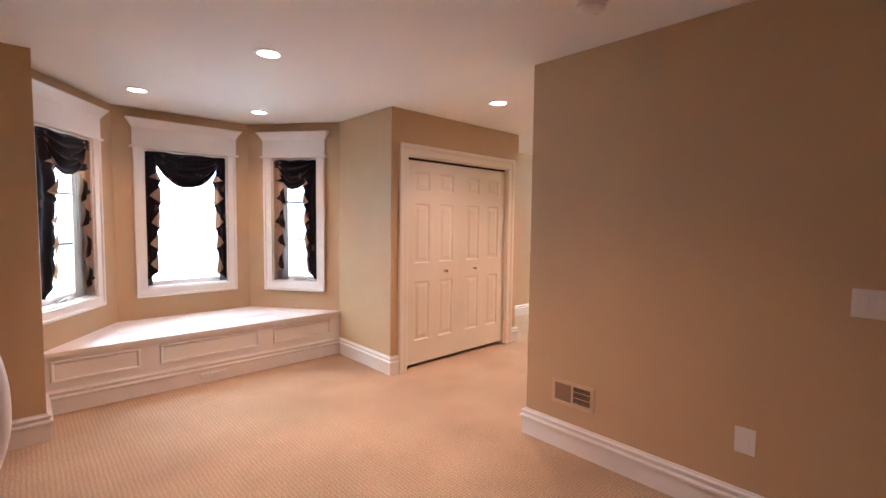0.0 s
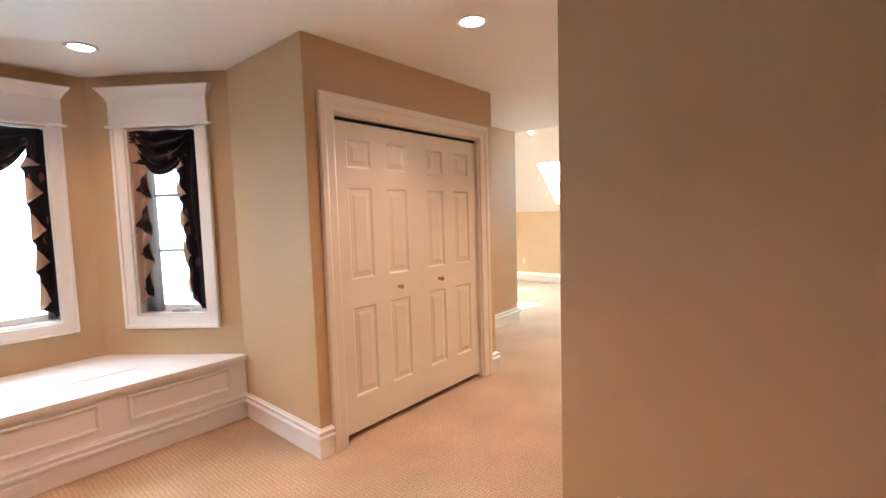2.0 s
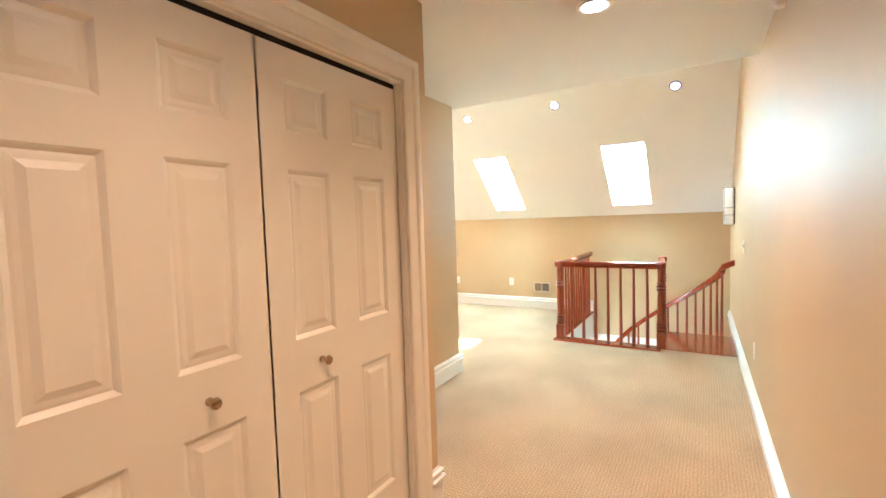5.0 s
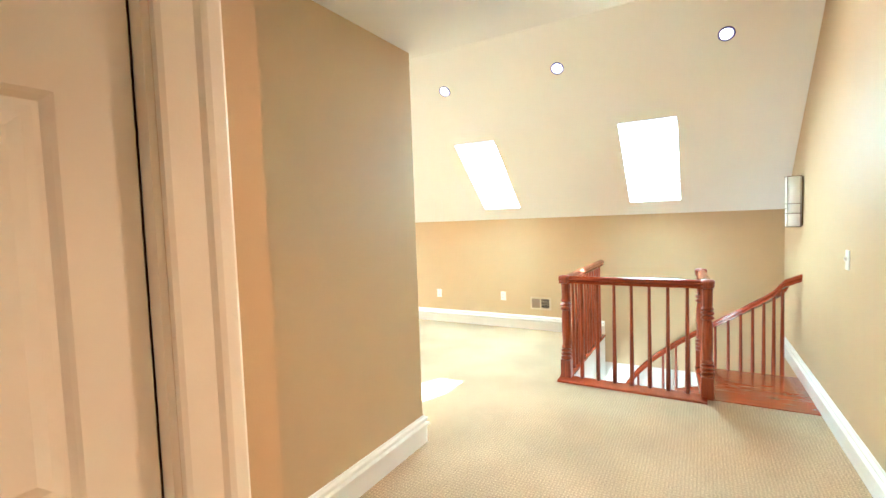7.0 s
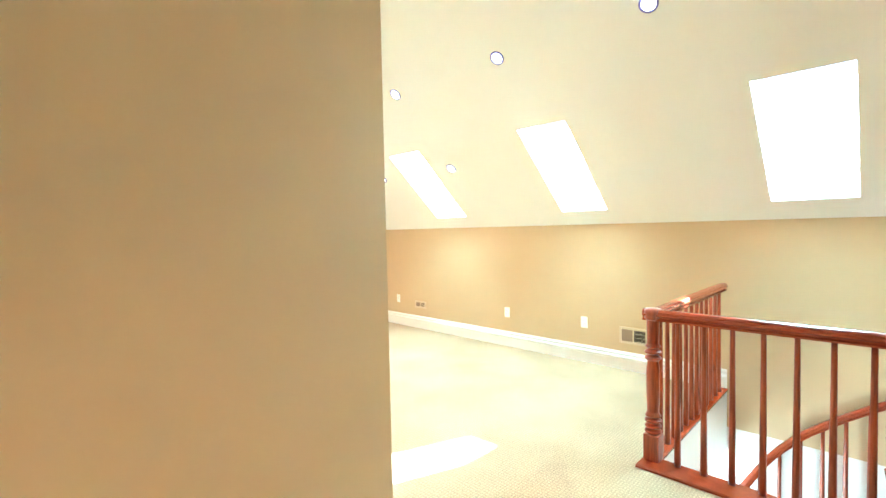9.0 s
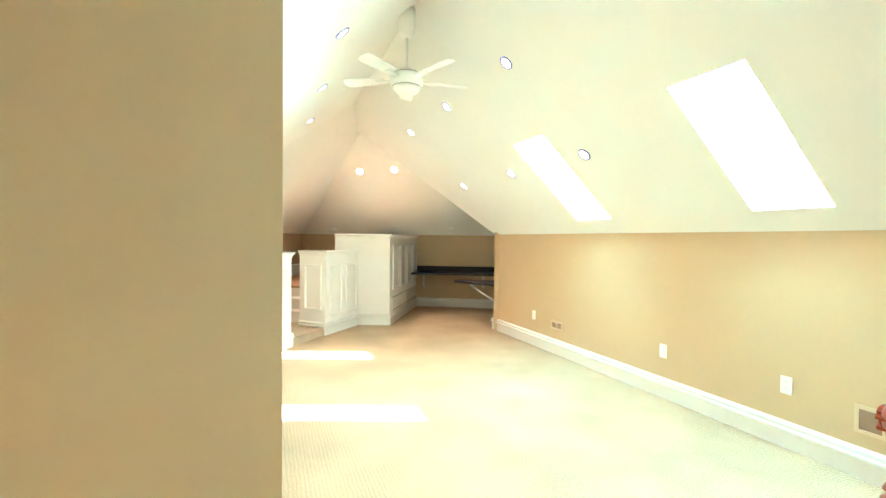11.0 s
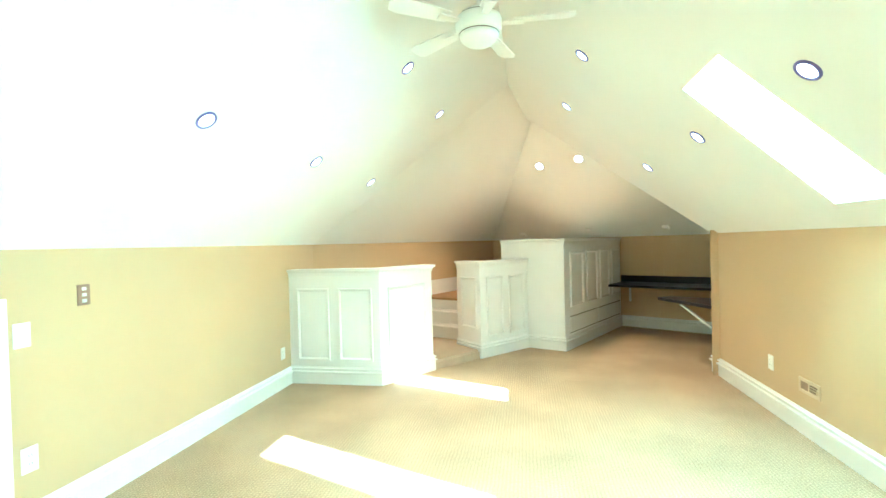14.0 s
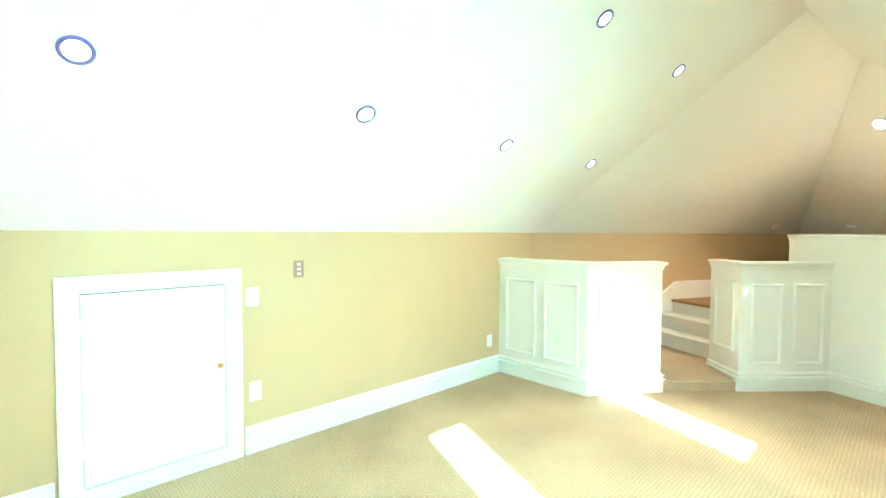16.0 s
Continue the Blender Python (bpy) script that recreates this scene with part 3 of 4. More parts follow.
def frame_panel(parent, m, x0, x1, z0, z1, material=WHITE, name="panel", rail=0.016, deep=0.009):
    """A recessed panel edged by a raised moulding, on the face y=0 of the local frame, looking to -y."""
    bm = bmesh.new()
    path = [(x0, 0, z0), (x1, 0, z0), (x1, 0, z1), (x0, 0, z1)]
    prof = [(0.0, 0.0), (0.004, -deep), (rail * 0.6, -deep), (rail, -deep * 0.4), (rail + 0.004, 0.0)]
    rings = []
    for s, y in prof:
        rings.append([bm.verts.new(m @ Vector(p)) for p in ((x0 + s, y, z0 + s), (x1 - s, y, z0 + s), (x1 - s, y, z1 - s), (x0 + s, y, z1 - s))])
    for a, b in zip(rings, rings[1:]):
        for i in range(4):
            j = (i + 1) % 4
            bm.faces.new((a[i], a[j], b[j], b[i]))
    # inner field, set a little proud of the backing
    s = rail + 0.004
    f = [bm.verts.new(m @ Vector(p)) for p in ((x0 + s, -0.002, z0 + s), (x1 - s, -0.002, z0 + s), (x1 - s, -0.002, z1 - s), (x0 + s, -0.002, z1 - s))]
    bm.faces.new(f)
    return part(name, bm, material, parent)


mb = pose(0, BY - 0.001, 0)
for x0, x1 in ((0.535, 1.08), (1.212, 2.015), (2.15, 2.76)):
    frame_panel(bench, mb, x0, x1, 0.228, 0.388, rail=0.022, deep=0.015)
bm = bmesh.new()
sweep(bm, [(2.87, BY, 0), (0.5, BY, 0)], BASE_PROFILE)
part("plinth", bm, WHITE, bench)
bm = bmesh.new()
box(bm, 1.5, 1.72, BY - 0.024, BY - 0.017, 0.04, 0.085, 0.003)
for i in range(6):
    box(bm, 1.52 + i * 0.031, 1.54 + i * 0.031, BY - 0.027, BY - 0.022, 0.05, 0.075)
part("vent_slot", bm, WHITE, bench, "small painted slot vent in the plinth")

# ---- closet doors ----
m = pose(0, Y_CLOSET, 0)
bm = bmesh.new()
CW = 0.105
prof = [(0.0, 0.0), (0.0, 0.013), (0.008, 0.017), (0.058, 0.019), (0.066, 0.026), (0.076, 0.029), (0.098, 0.029), (CW, 0.024), (CW, 0.0)]
rings = []
for px, pz, sx, sz in ((CX0, 0.0, -1, 0), (CX0, CTOP, -1, 1), (CX1, CTOP, 1, 1), (CX1, 0.0, 1, 0)):
    rings.append([bm.verts.new((px + sx * s, Y_CLOSET - d, pz + sz * s)) for s, d in prof])
for a, b in zip(rings, rings[1:]):
    for i in range(len(prof)):
        j = (i + 1) % len(prof)
        bm.faces.new((a[i], a[j], b[j], b[i]))
bm.faces.new(rings[0])
bm.faces.new(rings[-1][::-1])
solid("closet_casing", bm, DOORW, "white moulded casing round the closet opening", "door casing", "structure")
bm = bmesh.new()
box(bm, CX0, CX0 + 0.012, Y_CLOSET + 0.001, Y_CLOSET + 0.1, 0, CTOP)
box(bm, CX1 - 0.012, CX1, Y_CLOSET + 0.001, Y_CLOSET + 0.1, 0, CTOP)
box(bm, CX0 + 0.012, CX1 - 0.012, Y_CLOSET + 0.001, Y_CLOSET + 0.1, CTOP - 0.012, CTOP)
solid("closet_jamb", bm, DOORW, "white jamb lining of the closet opening", "door jamb", "structure")
# shade of the gap over the doors, put in as a near-black strip
solid("track_gap_shade", boxed(CX0 + 0.012, CX1 - 0.012, Y_CLOSET + 0.036, Y_CLOSET + 0.075, CTOP - 0.036, CTOP - 0.0125), DARK, "near-black strip for the shaded track gap above the closet doors", "door track", "structure")


def panel_leaf(name, m, w, h, knob_x):
    """A moulded six-panel door leaf, with its face on local y=0, looking to -y."""
    leaf = thing(name, m, "white six-panel closet door, closed", "door", "closet doors", "structure")
    bm = bmesh.new()
    stile, mid = 0.102, 0.13
    cw = (w - 2 * stile - mid) / 2
    cols = [(stile, stile + cw), (stile + cw + mid, w - stile)]
    rows = [(0.224, 0.8), (0.98, 1.558), (1.679, 1.857)]
    xs = sorted({0.0, w} | {v for c in cols for v in c})
    zs = sorted({0.0, h} | {v for r in rows for v in r})
    vert = {}

    def vtx(x, y, z):
        k = (round(x, 4), round(y, 4), round(z, 4))
        if k not in vert:
            vert[k] = bm.verts.new(k)
        return vert[k]

    for xa, xb in zip(xs, xs[1:]):
        for za, zb in zip(zs, zs[1:]):
            if (xa, xb) in cols and (za, zb) in rows:
                steps = [(0.0, 0.0), (0.006, 0.004), (0.014, 0.011), (0.022, 0.009), (0.034, 0.008), (0.052, 0.002)]
                for (s0, y0), (s1, y1) in zip(steps, steps[1:]):
                    a = [(xa + s0, y0, za + s0), (xb - s0, y0, za + s0), (xb - s0, y0, zb - s0), (xa + s0, y0, zb - s0)]
                    b = [(xa + s1, y1, za + s1), (xb - s1, y1, za + s1), (xb - s1, y1, zb - s1), (xa + s1, y1, zb - s1)]
                    for i in range(4):
                        j = (i + 1) % 4
                        bm.faces.new((vtx(*a[i]), vtx(*a[j]), vtx(*b[j]), vtx(*b[i])))
                s1, y1 = steps[-1]
                bm.faces.new([vtx(*p) for p in ((xa + s1, y1, za + s1), (xb - s1, y1, za + s1), (xb - s1, y1, zb - s1), (xa + s1, y1, zb - s1))])
            else:
                bm.faces.new([vtx(*p) for p in ((xa, 0, za), (xb, 0, za), (xb, 0, zb), (xa, 0, zb))])
    box(bm, 0.0, w, 0.013, 0.035, 0, h)
    box(bm, 0.0, 0.004, 0.0, 0.013, 0, h)
    box(bm, w - 0.004, w, 0.0, 0.013, 0, h)
    me = bpy.data.meshes.new("leaf")
    bm.to_mesh(me)
    bm.free()
    me.materials.append(DOORW)
    body = new("leaf", me)
    body.parent = leaf
    if knob_x is not None:
        k = lathe(bmesh.new(), [(0.012, 0.0), (0.012, 0.004), (0.006, 0.008), (0.006, 0.018), (0.013, 0.024), (0.017, 0.031), (0.015, 0.039), (0.008, 0.043)], 16, pose(knob_x, 0, 0.885, 90, 0, 0))
        part("knob", k, NICKEL, leaf, "round aged brass knob", smooth=True)
    return leaf


leafw = (CX1 - CX0 - 0.024 - 0.0012) / 2
panel_leaf("door_1", pose(CX0 + 0.0123, Y_CLOSET + 0.03, 0.035), leafw, CTOP - 0.07, leafw - 0.215)
panel_leaf("door_2", pose(CX1 - 0.0123 - leafw, Y_CLOSET + 0.032, 0.035), leafw, CTOP - 0.07, 0.215)

# ---- baseboards ----
baseboard("baseboard_1", [(0.5, BY - 0.03), (0.5, 3.98), (-3.0, 3.98)])
baseboard("baseboard_2", [(CX0 - CW, Y_CLOSET), (2.857, Y_CLOSET), (2.87, BY - 0.03)])
baseboard("baseboard_3", [(X_END, Y_PART + 0.13), (X_END, Y_PART), (4.70, Y_PART), (4.70, Y_CLOSET), (CX1 + CW, Y_CLOSET)])
baseboard("baseboard_4", [(X_VENT, -3.5), (X_VENT, Y_HALL), (7.94, yh(7.94))])
baseboard("baseboard_5", [(7.941, yh(7.94)), (9.5, yh(9.5))])
baseboard("baseboard_6", [(9.595, 3.79), (9.595, 9.15), (W_END.x, W_END.y)])
baseboard("baseboard_7", [(FAR_B.x, FAR_B.y), (FAR_A.x, FAR_A.y)])
baseboard("baseboard_8", [(XL, 8.36), (XL, 5.845)])
baseboard("baseboard_9", [(XL, 4.93), (XL, Y_PART + 0.13), (X_END, Y_PART + 0.13)])


# ---- recessed lamps ----
def recessed_lamp(at, down, r, ring, diffuser, label):
    z = -Vector(down).normalized()
    m = Matrix.Translation(at) @ z.to_track_quat("Z", "Y").to_matrix().to_4x4()
    lamp = thing("recessed_lamp", m, label, "ceiling lamp", "recessed lamps")
    bm = bmesh.new()
    seg = 28
    prof = [(r, 0.0), (r, -0.006), (r * 0.9, -0.01), (r * 0.74, -0.007), (r * 0.72, 0.004)]
    rings = [[bm.verts.new((q * math.cos(2 * math.pi * i / seg), q * math.sin(2 * math.pi * i / seg), h)) for i in range(seg)] for q, h in prof]
    for a, b in zip(rings, rings[1:]):
        for i in range(seg):
            j = (i + 1) % seg
            bm.faces.new((a[i], a[j], b[j], b[i]))
    part("trim_ring", bm, ring, lamp, smooth=True)
    part("diffuser", lathe(bmesh.new(), [(r * 0.735, -0.004), (r * 0.735, -0.002)], seg), diffuser, lamp)
    return lamp


# the last two are guessed lamps out of view, added to brighten the bay room
FLATS = [(1.565, 3.03, 1.2), (1.13, 4.56, 0.38), (2.11, 4.6, 0.38), (3.43, 2.76, 0.78), (5.2, 2.82, 1.2), (1.5, 1.45, 0.8), (0.1, 0.3, 0.5)]
for x, y, dim in FLATS:
    recessed_lamp((x, y, H), (0, 0, -1), 0.085, WHITE, LAMPW, "round recessed ceiling lamp with white rim, lit")
    spot_lamp("recessed_light", (x, y, H - 0.03), (0, 0, -1), W_FLAT * dim, WARM, cone=124)
DL, DR = Vector((SL, 0, -1)), Vector((-SR, 0, -1))
SLOPED = [(8.16, y, "r") for y in (2.63, 3.9, 5.05, 6.3, 7.56, 8.81)] + [(8.888, y, "r") for y in (6.255, 7.465, 8.73)]
SLOPED += [(6.1, y, "l") for y in (4.99, 6.235, 7.48, 8.75)] + [(6.883, y, "l") for y in (5.0, 6.25, 7.435, 8.68)]
for x, y, side in SLOPED:
    recessed_lamp((x, y, zl(x) if side == "l" else zr(x)), DL if side == "l" else DR, 0.058, CHROME, LAMPD, "round recessed lamp with shiny rim in the sloped ceiling, lit")
    dn = DL if side == "l" else DR
    spot_lamp("recessed_light", Vector((x, y, zl(x) if side == "l" else zr(x))) + dn.normalized() * 0.03, dn, W_SLOPE, (1.0, 0.7, 0.44))
for x, y in ((7.954, 11.215), (8.496, 10.881)):
    recessed_lamp((x, y, zfar(x, y)), (-0.5 * S2, -0.866 * S2, -1), 0.075, WHITE, LAMPW, "round recessed lamp in the far sloped ceiling, lit")
    spot_lamp("recessed_light", (x - 0.03, y - 0.05, zfar(x, y) - 0.05), (-0.3, -0.55, -1), W_SLOPE * 7.0, (1.0, 0.56, 0.31), cone=112)


# ---- fixtures on walls ----
def wall_plate(name, m, w, h, kind, label, category):
    t = thing(name, m, label, category)
    part("plate", boxed(-w / 2, w / 2, -0.006, 0, -h / 2, h / 2, 0.003), PLASTIC, t)
    if kind == "outlet":
        for dz in (-0.02, 0.02):
            bm = boxed(-0.017, 0.017, -0.0075, -0.0055, dz - 0.014, dz + 0.014, 0.001)
            part("socket", bm, PLASTIC, t)
            bm = bmesh.new()
            box(bm, -0.008, -0.006, -0.0079, -0.007, dz - 0.003, dz + 0.006)
            box(bm, 0.006, 0.008, -0.0079, -0.007, dz - 0.003, dz + 0.006)
            part("slot", bm, DARK, t)
    else:
        n = int(kind)
        for i in range(n):
            x = (i - (n - 1) / 2) * 0.046
            part("rocker", boxed(x - 0.0165, x + 0.0165, -0.0105, -0.0055, -0.033, 0.033, 0.002), PLASTIC, t)
    return t


def toggle_plate(m):
    t = thing("toggle_switch", m, "white toggle switch plate on the stair wall", "light switch")
    part("plate", boxed(-0.036, 0.036, -0.006, 0, -0.058, 0.058, 0.003), PLASTIC, t)
    part("toggle", boxed(-0.005, 0.005, -0.018, -0.005, -0.003, 0.016, 0.002), PLASTIC, t)


GRILLE_DARK = shader("brown_damper", (0.27, 0.175, 0.105), rough=0.5)


def wall_vent(m, w, h, material, label):
    """A register: a frame with two fields of slats, and a small lever."""
    t = thing("wall_vent", m, label, "air vent", "wall vents")
    part("backing", boxed(-w / 2 + 0.012, w / 2 - 0.012, -0.003, 0.0, -h / 2 + 0.012, h / 2 - 0.012), DARK, t)
    bm = bmesh.new()
    f = 0.022
    box(bm, -w / 2, -w / 2 + f, -0.01, 0, -h / 2, h / 2, 0.002)
    box(bm, w / 2 - f, w / 2, -0.01, 0, -h / 2, h / 2, 0.002)
    box(bm, -w / 2 + f, w / 2 - f, -0.01, 0, h / 2 - f, h / 2, 0.002)
    box(bm, -w / 2 + f, w / 2 - f, -0.01, 0, -h / 2, -h / 2 + f, 0.002)
    box(bm, -0.006, 0.006, -0.01, 0, -h / 2 + f, h / 2 - f)
    part("frame", bm, material, t)
    n = 9
    part("closed_damper", boxed(-w / 2 + f, -0.006, -0.0065, -0.003, -h / 2 + f, h / 2 - f), GRILLE_DARK, t, "brown closed damper plate")
    for i in range(n):
        z = -h / 2 + f + (i + 0.5) * (h - 2 * f) / n
        bm = bmesh.new()
        bmesh.ops.create_cube(bm, size=1, matrix=pose((w / 4 - f / 2 + 0.003), -0.006, z, 30, 0, 0) @ Matrix.Diagonal((w / 2 - f - 0.006, 0.007, 0.0012, 1)))
        part("slat", bm, GRILLE_DARK if i % 3 else material, t)
    part("lever", boxed(w / 2 - f + 0.004, w / 2 - f + 0.012, -0.022, -0.009, -0.014, 0.014, 0.002), material, t)


wall_vent(on_wall(X_VENT, 1.655, 0.362, 180), 0.287, 0.155, GRILLE, "tan painted metal wall vent above the baseboard")
wall_vent(on_wall(XR, 4.565, 0.338, 180), 0.27, 0.16, GRILLE, "tan painted metal wall vent on the knee wall")
wall_vent(on_wall(XR, 7.575, 0.34, 180), 0.23, 0.1, GRILLE, "small tan painted wall vent on the knee wall")
wall_plate("outlet_cover", on_wall(X_VENT, 0.748, 0.41, 180), 0.085, 0.125, "1", "white rectangular outlet cover near the baseboard", "outlet")
wall_plate("light_switch", on_wall(X_VENT, 0.33, 1.117, 180), 0.165, 0.117, "3", "white triple rocker switch plate on the tan wall", "light switch")
for y, z in ((6.053, 0.402), (5.07, 0.41), (8.065, 0.387)):
    wall_plate("outlet", on_wall(XR, y, z, 180), 0.072, 0.116, "outlet", "white double outlet on the knee wall", "outlet")
wall_plate("outlet", on_wall(XL, 8.227, 0.34, 0), 0.075, 0.118, "outlet", "white outlet on the knee wall beside the panelled half wall", "outlet")
wall_plate("outlet", on_wall(XL, 5.914, 0.393, 0), 0.078, 0.125, "outlet", "white outlet on the knee wall beside the attic door", "outlet")
wall_plate("light_switch", on_wall(XL, 5.9, 1.004, 0), 0.078, 0.12, "1", "white rocker switch plate beside the attic door", "light switch")
wall_plate("outlet", on_wall(6.62, yh(6.62), 0.42, 90), 0.072, 0.116, "outlet", "white outlet on the hall wall above the baseboard", "outlet")
toggle_plate(on_wall(7.5, yh(7.5), 1.105, 90))
t = thing("control_plate", on_wall(XL, 6.214, 1.165, 0), "brushed steel control plate with buttons on the knee wall", "control panel")
part("plate", boxed(-0.036, 0.036, -0.007, 0, -0.057, 0.057, 0.003), PLATE, t)
for dz in (-0.033, 0.0, 0.033):
    part("button", boxed(-0.012, 0.012, -0.011, -0.006, dz - 0.009, dz + 0.009, 0.002), PLASTIC, t, "small white button")

# smoke detector
det = thing("smoke_detector", pose(2.38, 1.33, H), "white round smoke detector on the ceiling", "smoke detector")
part("base", lathe(bmesh.new(), [(0.068, -0.02), (0.072, -0.004), (0.072, 0.0)], 28), PLASTIC, det, smooth=True)
part("cover", lathe(bmesh.new(), [(0.02, -0.048), (0.045, -0.045), (0.058, -0.034), (0.06, -0.02)], 28), PLASTIC, det, smooth=True)
part("test_button", lathe(bmesh.new(), [(0.012, -0.052), (0.014, -0.047)], 14, pose(0.02, -0.01, 0)), PLASTIC, det)

# long white air register high on the hall wall, and a small sensor
ch = thing("air_register", on_wall(4.72, yh(4.72), 2.29, 90), "long white air register high on the hall wall", "air vent")
part("frame", boxed(-0.33, 0.33, -0.018, 0, -0.085, 0.085, 0.004), PLASTIC, ch)
# thin brown strip, paints the shadow line under the register
part("shadow_line", boxed(-0.33, 0.33, -0.02, 0, -0.089, -0.0855), GRILLE_DARK, ch)
for i in range(6):
    part("slat", boxed(-0.3, 0.3, -0.026, -0.017, -0.062 + i * 0.024, -0.052 + i * 0.024, 0.002), PLASTIC, ch)
sn = thing("wall_sensor", on_wall(5.46, yh(5.46), 2.37, 90), "small white sensor high on the hall wall", "sensor")
part("body", boxed(-0.028, 0.028, -0.04, 0, -0.04, 0.04, 0.01), PLASTIC, sn)
part("lens", boxed(-0.018, 0.018, -0.046, -0.038, -0.03, 0.0, 0.004), PLASTIC, sn)

# wall sconce on the stair wall
BRONZE = shader("dark_bronze", (0.25, 0.17, 0.1), rough=0.35, metal=0.8, var=0.1, var_scale=40)
sc = thing("wall_sconce", on_wall(8.82, yh(8.82), 1.475, 90), "half-round frosted wall sconce with thin dark bronze bands", "wall lamp")
part("backplate", boxed(-0.085, 0.085, -0.012, 0, -0.2, 0.2, 0.003), BRONZE, sc)
bm = bmesh.new()
n = 16
lo = [bm.verts.new((-0.092 * math.cos(math.pi * i / n), -0.012 - 0.095 * math.sin(math.pi * i / n), -0.205)) for i in range(n + 1)]
hi = [bm.verts.new((v.co.x, v.co.y, 0.205)) for v in lo]
for i in range(n):
    bm.faces.new((lo[i], lo[i + 1], hi[i + 1], hi[i]))
bm.faces.new(lo)
bm.faces.new(hi)
part("shade", bm, shader("sconce_glass", (0.9, 0.88, 0.82), rough=0.5, var=0.02, var_scale=12), sc, "frosted white glass shade", smooth=True)
for z, i0, i1 in ((-0.21, 0, n), (-0.1, n // 2, n), (-0.06, 0, n // 2 + 2), (-0.02, n // 2, n), (0.203, 0, n)):
    bm = sweep(bmesh.new(), [(-0.097 * math.cos(math.pi * i / n), -0.012 - 0.1 * math.sin(math.pi * i / n), z) for i in range(i0, i1 + 1)], [(-0.003, 0), (0.003, 0), (0.003, 0.005), (-0.003, 0.005)])
    part("band", bm, BRONZE, sc)
for x, y in ((-0.096, -0.018), (-0.05, -0.1), (0.096, -0.018), (0.05, -0.1)):
    part("rod", boxed(x - 0.002, x + 0.002, y - 0.002, y + 0.002, -0.212, 0.212), BRONZE, sc)

# ---- attic access door ----
ad = thing("door_3", on_wall(XL, 5.387, 0, 0), "low white attic access door in a flat white casing, closed", "door", "", "structure")
hw, cz = 0.443, 1.19
bm = bmesh.new()
box(bm, -hw, -hw + 0.098, -0.022, 0, 0, cz, 0.003)
box(bm, hw - 0.098, hw, -0.022, 0, 0, cz, 0.003)
box(bm, -hw + 0.098, hw - 0.098, -0.022, 0, cz - 0.09, cz, 0.003)
part("casing", bm, WHITE, ad)
part("gap", boxed(-hw + 0.098, hw - 0.098, -0.004, 0, 0.0, cz - 0.09), DARK, ad)
part("leaf", boxed(-hw + 0.101, hw - 0.101, -0.014, -0.002, 0.1, cz - 0.096, 0.002), WHITE, ad)
part("threshold", boxed(-hw + 0.098, hw - 0.098, -0.02, 0, 0.0, 0.095, 0.002), WHITE, ad)
for z in (0.3, 0.93):
    part("hinge", boxed(-hw + 0.094, -hw + 0.106, -0.026, -0.012, z - 0.035, z + 0.035, 0.002), WHITE, ad)
k = lathe(bmesh.new(), [(0.013, 0.0), (0.013, 0.003), (0.006, 0.006), (0.006, 0.016), (0.014, 0.022), (0.016, 0.03), (0.009, 0.037)], 16, pose(hw - 0.135, -0.014, 0.61, 90, 0, 0))
part("knob", k, BRASS, ad, "round brass knob", smooth=True)

# ---- skylights ----
for y0, y1 in SKIES:
    sk = thing("skylight", pose(0, 0, 0), "fixed skylight in the sloped ceiling", "skylight", "skylights in the roof", "structure")
    up = UPR.normalized()
    p = [Vector((SKY_X0, y0, zr(SKY_X0))), Vector((SKY_X1, y0, zr(SKY_X1))), Vector((SKY_X1, y1, zr(SKY_X1))), Vector((SKY_X0, y1, zr(SKY_X0)))]
    bm = bmesh.new()
    c = sum(p, Vector()) / 4
    for i in range(4):
        a, b = p[i], p[(i + 1) % 4]
        out = ((a + b) / 2 - c).normalized() * 0.05
        slab(bm, [a + up * 0.142, b + up * 0.142, b + up * (0.142 + SHAFT), a + up * (0.142 + SHAFT)], out)
    part("frame", bm, WHITE, sk)
    pane = part("pane", slab(bmesh.new(), [q + up * (0.142 + SHAFT * 0.8) for q in p], up * 0.004), GLASS, sk)
    pane.visible_shadow = False
    lp = c + up * (0.16 + SHAFT)
    area_lamp("skylight_light", lp, lp - up, 1.05, 0.47, W_SKY, SKYLIT).rotation_mode = "XYZ"

# ---- ceiling fan ----
FANWHITE = shader("fan_white", (0.88, 0.87, 0.83), rough=0.4)
SEAM = shader("dark_seam", (0.12, 0.09, 0.06), rough=0.6)
fan = thing("ceiling_fan", pose(7.487, 6.77, 0), "white ceiling fan hanging from the ridge on a short rod", "ceiling fan")
part("canopy", lathe(bmesh.new(), [(0.03, 3.0), (0.06, 3.03), (0.07, 3.1), (0.07, 3.24)], 24), FANWHITE, fan, smooth=True)
part("rod", lathe(bmesh.new(), [(0.013, 2.74), (0.013, 3.02)], 14), FANWHITE, fan, smooth=True)
part("motor", lathe(bmesh.new(), [(0.118, 2.6), (0.128, 2.606), (0.135, 2.625), (0.135, 2.675), (0.128, 2.694), (0.118, 2.7)], 40), FANWHITE, fan, smooth=True)
part("motor_top", lathe(bmesh.new(), [(0.116, 2.704), (0.1, 2.722), (0.05, 2.738), (0.03, 2.755)], 40), FANWHITE, fan, smooth=True)
for z in (2.596, 2.7):
    part("seam", lathe(bmesh.new(), [(0.117, z), (0.117, z + 0.004)], 40), SEAM, fan, "thin dark seam round the motor")
part("cap", lathe(bmesh.new(), [(0.03, 2.54), (0.08, 2.55), (0.105, 2.57), (0.116, 2.596)], 32), FANWHITE, fan, smooth=True)
